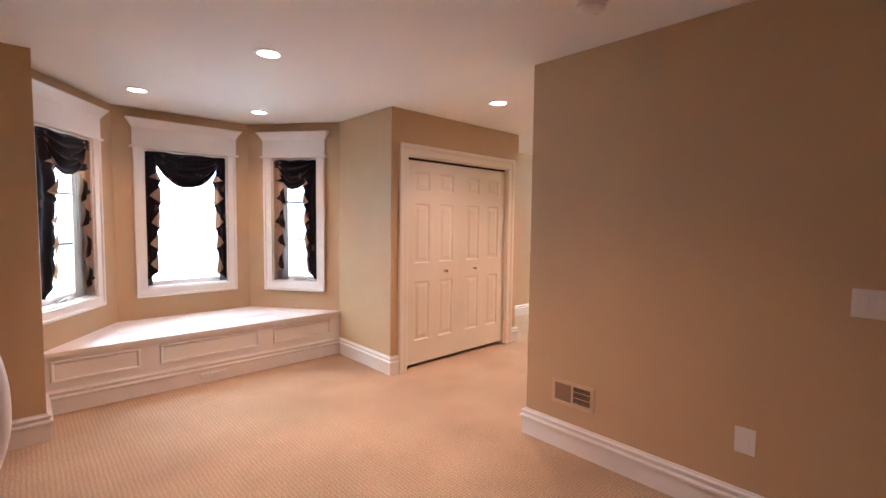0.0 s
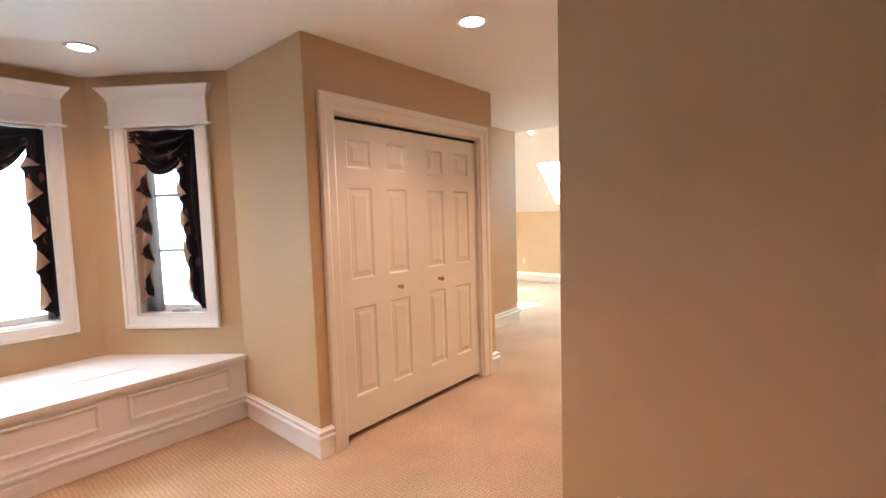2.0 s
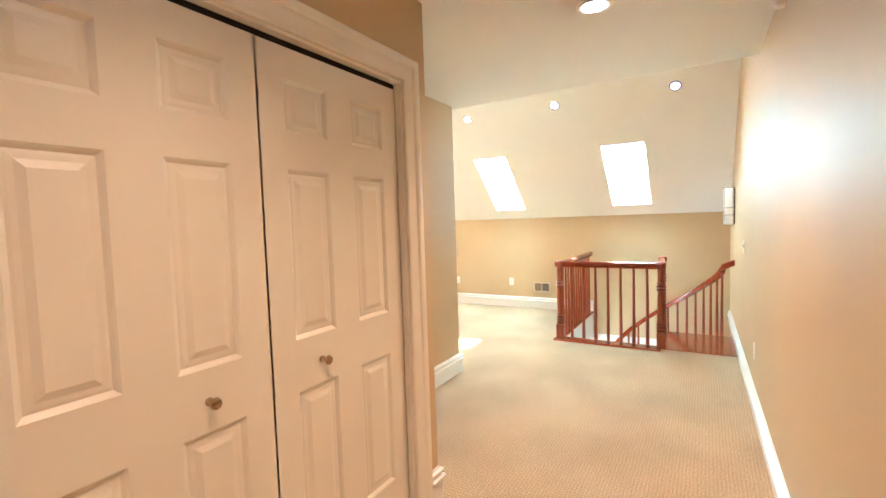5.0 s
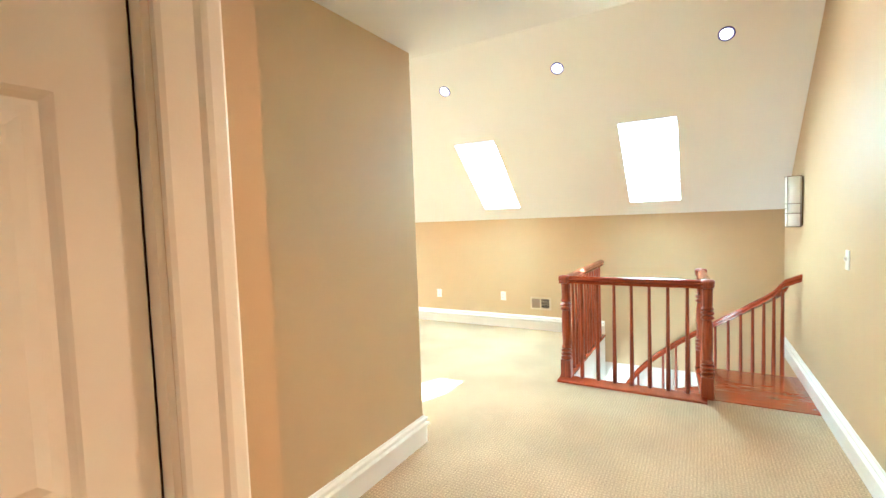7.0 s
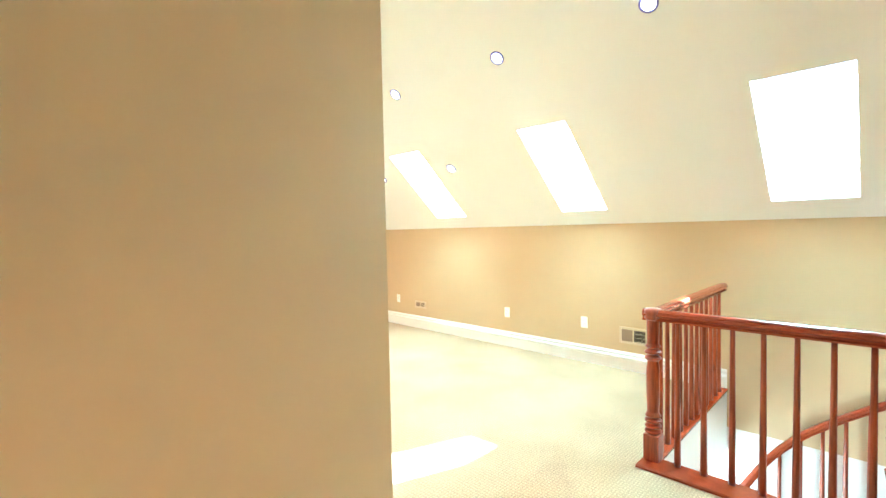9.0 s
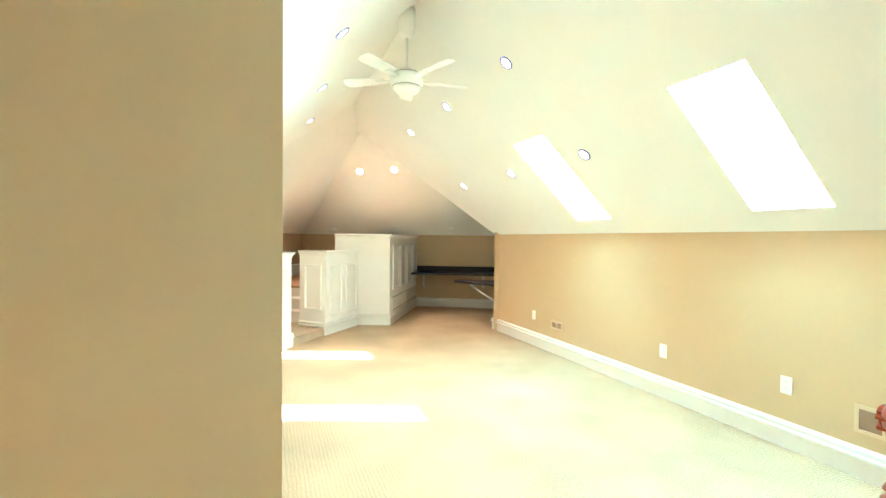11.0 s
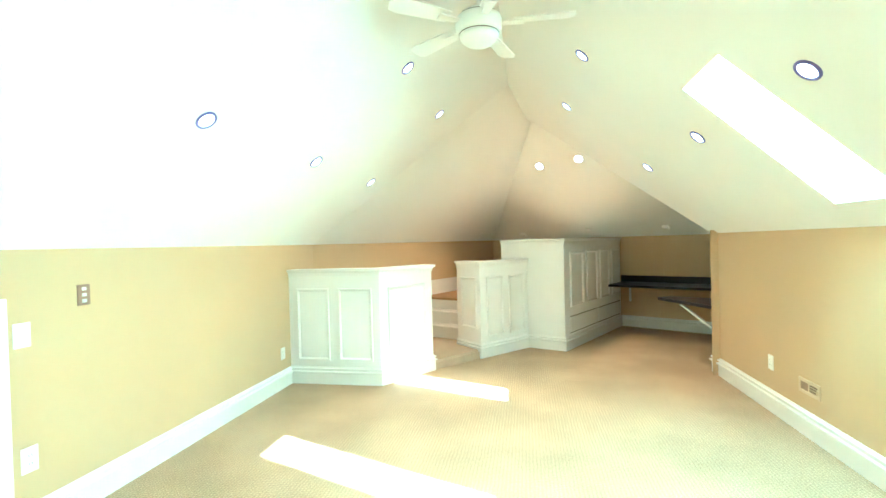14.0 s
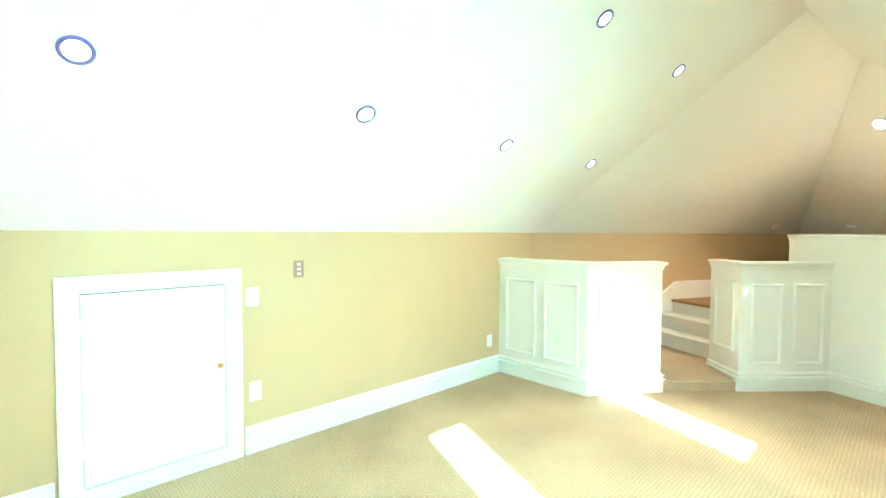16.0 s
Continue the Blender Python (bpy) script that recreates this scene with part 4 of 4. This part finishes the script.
for i in range(5):
    a = 72 * i + 2
    mm = pose(0, 0, 2.655, 0, 0, a)
    bm = bmesh.new()
    prism(bm, [(0.12, -0.02), (0.26, -0.03), (0.26, 0.03), (0.12, 0.02)], -0.004, 0.004)
    bm.transform(mm)
    blade_arm = part("blade_arm", bm, FANWHITE, fan)
    bm = bmesh.new()
    prism(bm, [(0.2, -0.045), (0.5, -0.06), (0.54, -0.045), (0.55, 0.0), (0.54, 0.045), (0.5, 0.06), (0.2, 0.045)], -0.004, 0.004)
    bm.transform(mm @ pose(0, 0, 0.01, 12, 0, 0))
    part("blade", bm, FANWHITE, fan)

# ---- stairwell and balustrades ----
RAIL_SIDE = [(0.028, -0.06), (0.03, -0.05), (0.02, -0.045), (0.019, -0.037), (0.035, -0.031), (0.037, -0.022), (0.029, -0.017), (0.031, -0.009), (0.022, 0.001), (0.008, 0.005)]
RAIL_PROFILE = RAIL_SIDE + [(-x, z) for x, z in reversed(RAIL_SIDE)]
NEWEL = [(0.036, 0.17), (0.047, 0.183), (0.047, 0.19), (0.028, 0.202), (0.046, 0.214), (0.046, 0.221), (0.027, 0.232), (0.047, 0.246), (0.047, 0.253), (0.029, 0.264), (0.044, 0.277), (0.033, 0.3), (0.037, 0.42), (0.036, 0.55), (0.03, 0.6), (0.046, 0.616), (0.046, 0.623), (0.027, 0.637), (0.047, 0.65), (0.047, 0.658), (0.027, 0.671), (0.044, 0.685), (0.033, 0.705), (0.035, 0.8), (0.036, 0.845)]
BALUSTER = [(0.0175, 0.0), (0.0175, 0.03), (0.016, 0.2), (0.0125, 0.7), (0.012, 0.84)]


def newel_post(x, y, z=0.0):
    t = thing("newel_post", pose(x, y, z), "turned red oak newel post with ringed collars", "newel post", "newel posts of the stair")
    part("base", boxed(-0.043, 0.043, -0.043, 0.043, 0.0, 0.17, 0.005), WOOD, t)
    part("shaft", lathe(bmesh.new(), NEWEL, 28), WOOD, t)
    part("cap", lathe(bmesh.new(), [(0.036, 0.84), (0.046, 0.85), (0.048, 0.865), (0.044, 0.872), (0.05, 0.88), (0.05, 0.895), (0.04, 0.908), (0.015, 0.912)], 20), WOOD, t, smooth=True)


def balustrade(label, a, b, n, top=0.9, wide=(0.05, 0.05), first=0.0):
    """A level run: shoe plate, handrail and n balusters between two points of the plan."""
    t = thing("balustrade", pose(0, 0, 0), label, "stair railing", "balustrades of the stair")
    a, b = Vector((*a, 0)), Vector((*b, 0))
    bm = sweep(bmesh.new(), [a + Vector((0, 0, top)), b + Vector((0, 0, top))], RAIL_PROFILE)
    part("handrail", bm, RAILWOOD, t)
    lo, hi = wide
    bm = sweep(bmesh.new(), [a, b], [(-lo, 0.0005), (hi, 0.0005), (hi, 0.012), (hi - 0.006, 0.018), (0.006 - lo, 0.018), (-lo, 0.012)])
    part("shoe_plate", bm, RAILWOOD, t)
    for i in range(n):
        p = a.lerp(b, first + (1 - first) * (i + 1) / (n + 1))
        bm = lathe(bmesh.new(), [(r, 0.018 + z * (top - 0.07) / 0.84) for r, z in BALUSTER], 10, Matrix.Translation(p))
        part("baluster", bm, WOOD, t, smooth=True)


NA, NB, NC = (7.995, 3.82), (7.985, 2.755), (8.74, 2.80)
for q in (NA, NB, NC):
    newel_post(*q)
balustrade("red oak balustrade along the stairwell edge", (NA[0], NA[1] + 0.05), NB, 7, wide=(0.135, 0.03), first=0.045)
balustrade("red oak balustrade from newel post to knee wall", NA, (9.58, 3.82), 12, wide=(0.04, 0.06))
balustrade("short red oak balustrade beside the stair landing", NB, NC, 5)
land = solid("stair_landing", boxed(7.965, 8.77, 2.07, 2.80, -0.04, 0.004, 0.003), TREAD, "red oak landing board at the head of the stair", "stair landing")
bm = bmesh.new()
box(bm, 7.957, 7.975, 2.77, 3.80, -0.5, -0.0015)
box(bm, 7.957, 9.59, 3.79, 3.808, -0.5, -0.0015)
box(bm, 7.98, 8.75, 2.68, 2.755, -0.3, -0.045)
solid("stairwell_fascia", bm, WHITE, "white painted fascia round the stairwell opening", "fascia", "structure")
# curved stair
SCX, SCY, SCR = 8.55, 3.1, 0.95
HELIX = [(-76, 0.825), (-68, 0.725), (-50, 0.56), (-37, 0.42), (-25, 0.29), (-14, 0.165), (-4, 0.04), (10, -0.145), (22, -0.35), (33, -0.62), (46, -0.9), (62, -1.2), (84, -1.55), (110, -1.95)]


def helix_z(a):
    for (a0, z0), (a1, z1) in zip(HELIX, HELIX[1:]):
        if a <= a1:
            return z0 + (z1 - z0) * (a - a0) / (a1 - a0)
    return HELIX[-1][1]


def on_helix(a, r=SCR):
    return Vector((SCX + r * math.cos(radians(a)), SCY + r * math.sin(radians(a)), 0))


stair = thing("curved_stair", pose(0, 0, 0), "curved red oak stair winding down below the landing", "stair")
path = [on_helix(a) + Vector((0, 0, helix_z(a))) for a in range(-76, 111, 4)]
part("handrail", sweep(bmesh.new(), [Vector((8.765, 2.02, 0.9))] + path, RAIL_PROFILE), RAILWOOD, stair)
for i, a in enumerate([-72 + 7.6 * k for k in range(24)]):
    p = on_helix(a)
    z1 = helix_z(a) - 0.05
    z0 = z1 - 0.86
    bm = lathe(bmesh.new(), [(r, z0 + z / 0.84 * (z1 - z0)) for r, z in BALUSTER], 8, Matrix.Translation(p))
    part("baluster", bm, WOOD, stair, smooth=True)
for k in range(11):
    a0, a1 = -70 + k * 16.5, -70 + (k + 1) * 16.5 + 2
    z = -0.18 * (k + 1)
    bm = prism(bmesh.new(), [on_helix(a0, 0.12).xy[:], on_helix(a0, 1.0).xy[:], on_helix((a0 + a1) / 2, 1.0).xy[:], on_helix(a1, 1.0).xy[:], on_helix(a1, 0.12).xy[:]], z - 0.035, z)
    part("tread", bm, TREAD, stair)
    bm = prism(bmesh.new(), [on_helix(a0 + 1, 0.14).xy[:], on_helix(a0 + 1, 0.96).xy[:], on_helix(a0 + 2.5, 0.96).xy[:], on_helix(a0 + 2.5, 0.14).xy[:]], z - 0.18, z - 0.036)
    part("riser", bm, WHITE, stair)
bm = sweep(bmesh.new(), [on_helix(a, 0.98) + Vector((0, 0, helix_z(a) - 0.95)) for a in range(-72, 111, 6)], [(-0.02, -0.28), (0.02, -0.28), (0.02, 0.04), (-0.02, 0.04)])
part("stringer", bm, WOOD, stair)
# lower hall
bm = boxed(6.9, 10.1, 0.9, 4.9, -2.9, -2.8)
solid("floor_lower", bm, shader("pale_tile", (0.8, 0.79, 0.76), rough=0.3, var=0.04, var_scale=2), "pale tiled floor of the hall below", "floor", "structure")
bm = bmesh.new()
box(bm, 9.598, 9.7, 1.0, 4.8, -2.8, -0.3135)
box(bm, 7.0, 7.1, Y_HALL, 4.8, -2.8, -0.5)
box(bm, 7.0, 9.598, 4.7, 4.8, -2.8, -0.3135)
box(bm, 7.0, 9.598, 3.81, 4.7, -0.5, -0.4)
solid("wall_lower", bm, WHITE, "white painted walls of the hall below", "wall", "structure")
area_lamp("lower_window_light", (8.3, 4.65, -1.6), (9.3, 3.0, -1.4), 1.2, 1.6, W_LOWER, DAY)

# ---- panelled half walls, steps and tower ----
CAP = [(0.0, 0.0), (0.0, 0.04), (0.036, 0.04), (0.036, 0.022), (0.026, 0.012), (0.014, 0.004), (0.008, -0.03), (0.0, -0.03)]


def face_frame(a, b):
    """Local frame of a wall face from a to b seen from the room: x along it, -y out of it."""
    d = Vector((b[0] - a[0], b[1] - a[1], 0))
    return pose(a[0], a[1], 0, 0, 0, math.degrees(math.atan2(d.y, d.x))), d.length


def half_wall(label, outline, faces, height, z_base=0.0, panels=()):
    """A low wall of the given outline; faces: the run of points seen from the room, from left to right."""
    t = thing("half_wall", pose(0, 0, 0), label, "half wall", "panelled half walls")
    part("body", prism(bmesh.new(), outline, z_base, height - 0.04), WHITE, t)
    part("top", prism(bmesh.new(), outline, height - 0.04, height - 0.0005), WHITE, t)
    rev = list(reversed(faces))
    part("cornice", sweep(bmesh.new(), [(x, y, height - 0.04) for x, y in rev], CAP), WHITE, t)
    part("plinth", sweep(bmesh.new(), [(x, y, z_base) for x, y in rev], BASE_PROFILE), WHITE, t)
    for (a, b), spans, z0, z1 in panels:
        m, length = face_frame(a, b)
        for s0, s1 in spans:
            frame_panel(t, m @ pose(0, -0.0015, 0), s0 * length, s1 * length, z0, z1, rail=0.026, deep=0.019)
    return t


P0, P1, P2 = (XL, 8.385), (6.285, 8.385), (6.69, 8.96)
back2 = (P2[0] - 0.12, P2[1] + 0.1)
half_wall("white panelled half wall with moulded cap beside the steps", [P0, P1, P2, back2, (6.2, 8.53), (XL, 8.53)], [P0, P1, P2, back2], 1.165,
          panels=[((P0, P1), ((0.09, 0.45), (0.55, 0.92)), 0.24, 0.97), ((P1, P2), ((0.14, 0.86),), 0.24, 0.97)])
R0, R1, R2 = (6.84, 9.81), (7.165, 9.5), (7.725, 10.115)
half_wall("white panelled half wall with moulded cap between steps and tower", [R0, R1, R2, (7.63, 10.2), (7.17, 9.68), (6.93, 9.9)], [R0, R1, R2], 1.165,
          panels=[((R0, R1), ((0.2, 0.85),), 0.34, 0.97), ((R1, R2), ((0.12, 0.46), (0.58, 0.92)), 0.24, 0.97)])
T0, T1 = (7.39, 10.25), (8.18, 9.93)
TD = (1.01, 1.765)
T2, T3 = (T1[0] + TD[0], T1[1] + TD[1]), (T0[0] + TD[0], T0[1] + TD[1])
tower = half_wall("tall white panelled enclosure beside the desk", [T0, T1, T2, T3], [T0, T1, T2], 1.413,
                  panels=[((T1, T2), ((0.08, 0.28), (0.33, 0.52), (0.57, 0.75), (0.8, 0.97)), 0.53, 1.24)])
tower["category"] = "enclosure"
m, length = face_frame(T1, T2)
for s0, s1, z0, z1 in ((0.07, 0.48, 0.2, 0.415), (0.53, 0.97, 0.2, 0.415)):
    bm = bmesh.new()
    box(bm, s0 * length, s1 * length, -0.014, -0.001, z0 + 0.012, z1 - 0.012, 0.003)
    bm.transform(m)
    dr = part("drawer_front", bm, WHITE, tower)
    for z in (z0, z1 - 0.008):
        bm = boxed(s0 * length, s1 * length, -0.004, -0.001, z, z + 0.008)
        bm.transform(m)
        part("gap", bm, DARK, dr)
k = lathe(bmesh.new(), [(0.008, 0.0), (0.006, 0.012), (0.014, 0.02), (0.012, 0.028), (0.004, 0.03)], 12, m @ pose(0.505 * length, -0.002, 0.22, 90, 0, 0))
part("knob", k, STEEL, tower, "small round metal knob", smooth=True)

# steps up into the wing
steps = thing("attic_steps", pose(0, 0, 0), "carpeted landing and white-risered steps beside the half walls", "steps")
V = Vector((0.408, 0.913, 0))
U = Vector((0.913, -0.408, 0))
bm = prism(bmesh.new(), [(6.70, 8.965), (7.15, 9.5), (6.93, 9.8), (7.3, 10.2), (6.6, 11.6), (5.42, 8.98), (5.42, 8.54), (6.2, 8.54), (6.56, 9.06)], 0.0, 0.1)
bmesh.ops.bevel(bm, geom=[e for e in bm.edges if min(v.co.z for v in e.verts) > 0.09 and max(v.co.x for v in e.verts) > 7.1 and min(v.co.x for v in e.verts) > 6.69], offset=0.02, segments=3, affect="EDGES")
part("landing", bm, shader("landing_carpet", (0.5, 0.375, 0.255), rough=0.95, spec=0.1, var=0.06, var_scale=5, fine=0.12, fine_scale=110, bump=0.5, bump_scale=150), steps, "beige carpeted landing step")
S0 = LEFT_END.copy()
S0.z = 0
for k in range(3):
    s = 1.62 + 0.2 * k
    z0, z1 = 0.1 + 0.165 * k, 0.1 + 0.165 * (k + 1)
    a, b = S0 + V * s, S0 + V * s + U * 1.3
    end = 4.2 if k == 2 else s + 0.34
    bm = prism(bmesh.new(), [a.xy[:], b.xy[:], (b + V * (end - s)).xy[:], (a + V * (end - s)).xy[:]], z0 - 0.09, z1 - 0.03)
    part("riser", bm, WHITE, steps, "white painted riser")
    a, b = a - V * 0.025, b - V * 0.025
    bm = prism(bmesh.new(), [a.xy[:], b.xy[:], (b + V * (end - s + 0.02)).xy[:], (a + V * (end - s + 0.02)).xy[:]], z1 - 0.03, z1)
    bmesh.ops.bevel(bm, geom=bm.edges[:], offset=0.008, segments=2, affect="EDGES")
    part("tread", bm, STAIRCARPET if k == 2 else WHITE, steps, "brown carpeted upper level" if k == 2 else "white painted tread")
bm = bmesh.new()
a, b, c = S0 + V * 1.45 + U * 0.004, S0 + V * 2.06 + U * 0.004, S0 + V * 4.3 + U * 0.004
slab(bm, [a + Vector((0, 0, 0.1)), a + Vector((0, 0, 0.42)), b + Vector((0, 0, 0.8)), c + Vector((0, 0, 0.8)), c + Vector((0, 0, 0.4)), b + Vector((0, 0, 0.4))], U * 0.016)
part("skirt_board", bm, WHITE, steps, "white stepped skirt board along the wall")
part("skirt_cap", sweep(bmesh.new(), [c + Vector((0, 0, 0.8)), b + Vector((0, 0, 0.8)), a + Vector((0, 0, 0.42))], [(0.0, 0.0), (0.0, 0.02), (-0.028, 0.02), (-0.028, 0.008), (-0.02, 0.0)]), WHITE, steps)

# ---- desk in the alcove ----
UD, VD = Vector((0.866, -0.5, 0)), Vector((-0.5, -0.866, 0))


def off_far(s, d):
    return (Vector((FAR_A.x, FAR_A.y, 0)) + UD * s + VD * d).xy[:]


desk = thing("desk_counter", pose(0, 0, 0), "black laminate wall desk with backsplash on white brackets", "desk")
bm = prism(bmesh.new(), [off_far(0.0, 0.002), off_far(2.55, 0.002), off_far(2.55, 0.58), off_far(0.0, 0.58)], 0.675, 0.71)
bmesh.ops.bevel(bm, geom=bm.edges[:], offset=0.006, segments=2, affect="EDGES")
part("top", bm, BLACK, desk)
part("backsplash", prism(bmesh.new(), [off_far(0.0, 0.003), off_far(2.55, 0.003), off_far(2.55, 0.023), off_far(0.0, 0.023)], 0.71, 0.81), BLACK, desk)
for s in (0.12, 1.3):
    bm = prism(bmesh.new(), [off_far(s, 0.004), off_far(s + 0.03, 0.004), off_far(s + 0.03, 0.024), off_far(s, 0.024)], 0.40, 0.673)
    prism(bm, [off_far(s, 0.03), off_far(s + 0.03, 0.03), off_far(s + 0.03, 0.4), off_far(s, 0.4)], 0.655, 0.674)
    part("bracket", bm, WHITE, desk, "white steel shelf bracket")


desk2 = thing("desk_return", pose(0, 0, 0), "dark grey-brown laminate desk return on white brackets", "desk")
bm = prism(bmesh.new(), [(9.61, 9.2), (11.0, 8.4), (11.25, 9.1), (9.46, 10.1), (9.28, 9.99)], 0.63, 0.665)
bmesh.ops.bevel(bm, geom=bm.edges[:], offset=0.006, segments=2, affect="EDGES")
part("top", bm, GREY, desk2)
bm = bmesh.new()
slab(bm, [(9.62, 9.22, 0.4), (9.62, 9.22, 0.425), (9.45, 9.72, 0.629), (9.45, 9.72, 0.604)], (0.022, 0.008, 0))
part("bracket", bm, WHITE, desk2, "white diagonal steel brace")

# small clips on the wing ceilings
for x, y, fn, down in ((7.684, 12.472, zfar, 1), (8.737, 11.816, zfar, 1), (9.751, 11.243, zfar, 1), (6.92, 12.3, zpink, 0)):
    n = Vector((0.5 * S2, 0.866 * S2, 1)) if down else Vector((-0.913 * S1, 0.408 * S1, 1))
    mt = Matrix.Translation((x, y, fn(x, y))) @ n.normalized().to_track_quat("Z", "Y").to_matrix().to_4x4()
    cl = thing("ceiling_speaker", mt, "small painted eyeball fitting on the sloped ceiling", "ceiling fitting", "fittings on the wing ceiling")
    part("body", boxed(-0.045, 0.045, -0.03, 0.03, -0.03, 0.0, 0.006), CEIL, cl)
    part("face", boxed(-0.03, 0.03, -0.018, 0.018, -0.034, -0.029, 0.002), CEIL, cl)

# ---- oval cheval mirror in the bay room ----
cm = thing("cheval_mirror", pose(0.14, 2.15, 0, 0, 0, 137), "oval standing mirror in a rounded white frame", "mirror")
bm = bmesh.new()
seg, sides, rx, rz, cz = 56, 10, 0.32, 0.37, 0.90
rings = []
for i in range(seg):
    a = 2 * math.pi * i / seg
    c, n = Vector((rx * math.cos(a), 0, cz + rz * math.sin(a))), Vector((math.cos(a), 0, math.sin(a)))
    rings.append([bm.verts.new(c + n * 0.015 * math.cos(2 * math.pi * j / sides) + Vector((0, 0.02, 0)) * math.sin(2 * math.pi * j / sides)) for j in range(sides)])
for i in range(seg):
    a, b = rings[i], rings[(i + 1) % seg]
    for j in range(sides):
        bm.faces.new((a[j], a[(j + 1) % sides], b[(j + 1) % sides], b[j]))
part("frame", bm, WHITE, cm, "rounded white wooden frame", smooth=True)
bm = bmesh.new()
front = [bm.verts.new(((rx - 0.005) * math.cos(2 * math.pi * i / 48), -0.004, cz + (rz - 0.005) * math.sin(2 * math.pi * i / 48))) for i in range(48)]
rear = [bm.verts.new((v.co.x, 0.008, v.co.z)) for v in front]
bm.faces.new(front)
bm.faces.new(rear[::-1])
for i in range(48):
    bm.faces.new((front[i], rear[i], rear[(i + 1) % 48], front[(i + 1) % 48]))
part("glass", bm, shader("mirror_silver", (0.85, 0.85, 0.85), rough=0.02, metal=1.0), cm, "silvered mirror glass")
part("stem", lathe(bmesh.new(), [(0.022, 0.04), (0.022, 0.3), (0.03, 0.45), (0.02, cz - rz)], 14), WHITE, cm, smooth=True)
for a in (0, 120, 240):
    bm = boxed(0.0, 0.2, -0.016, 0.016, 0.0, 0.05, 0.008)
    bm.transform(pose(0, 0, 0, 0, 0, a + 90))
    part("foot", bm, WHITE, cm)
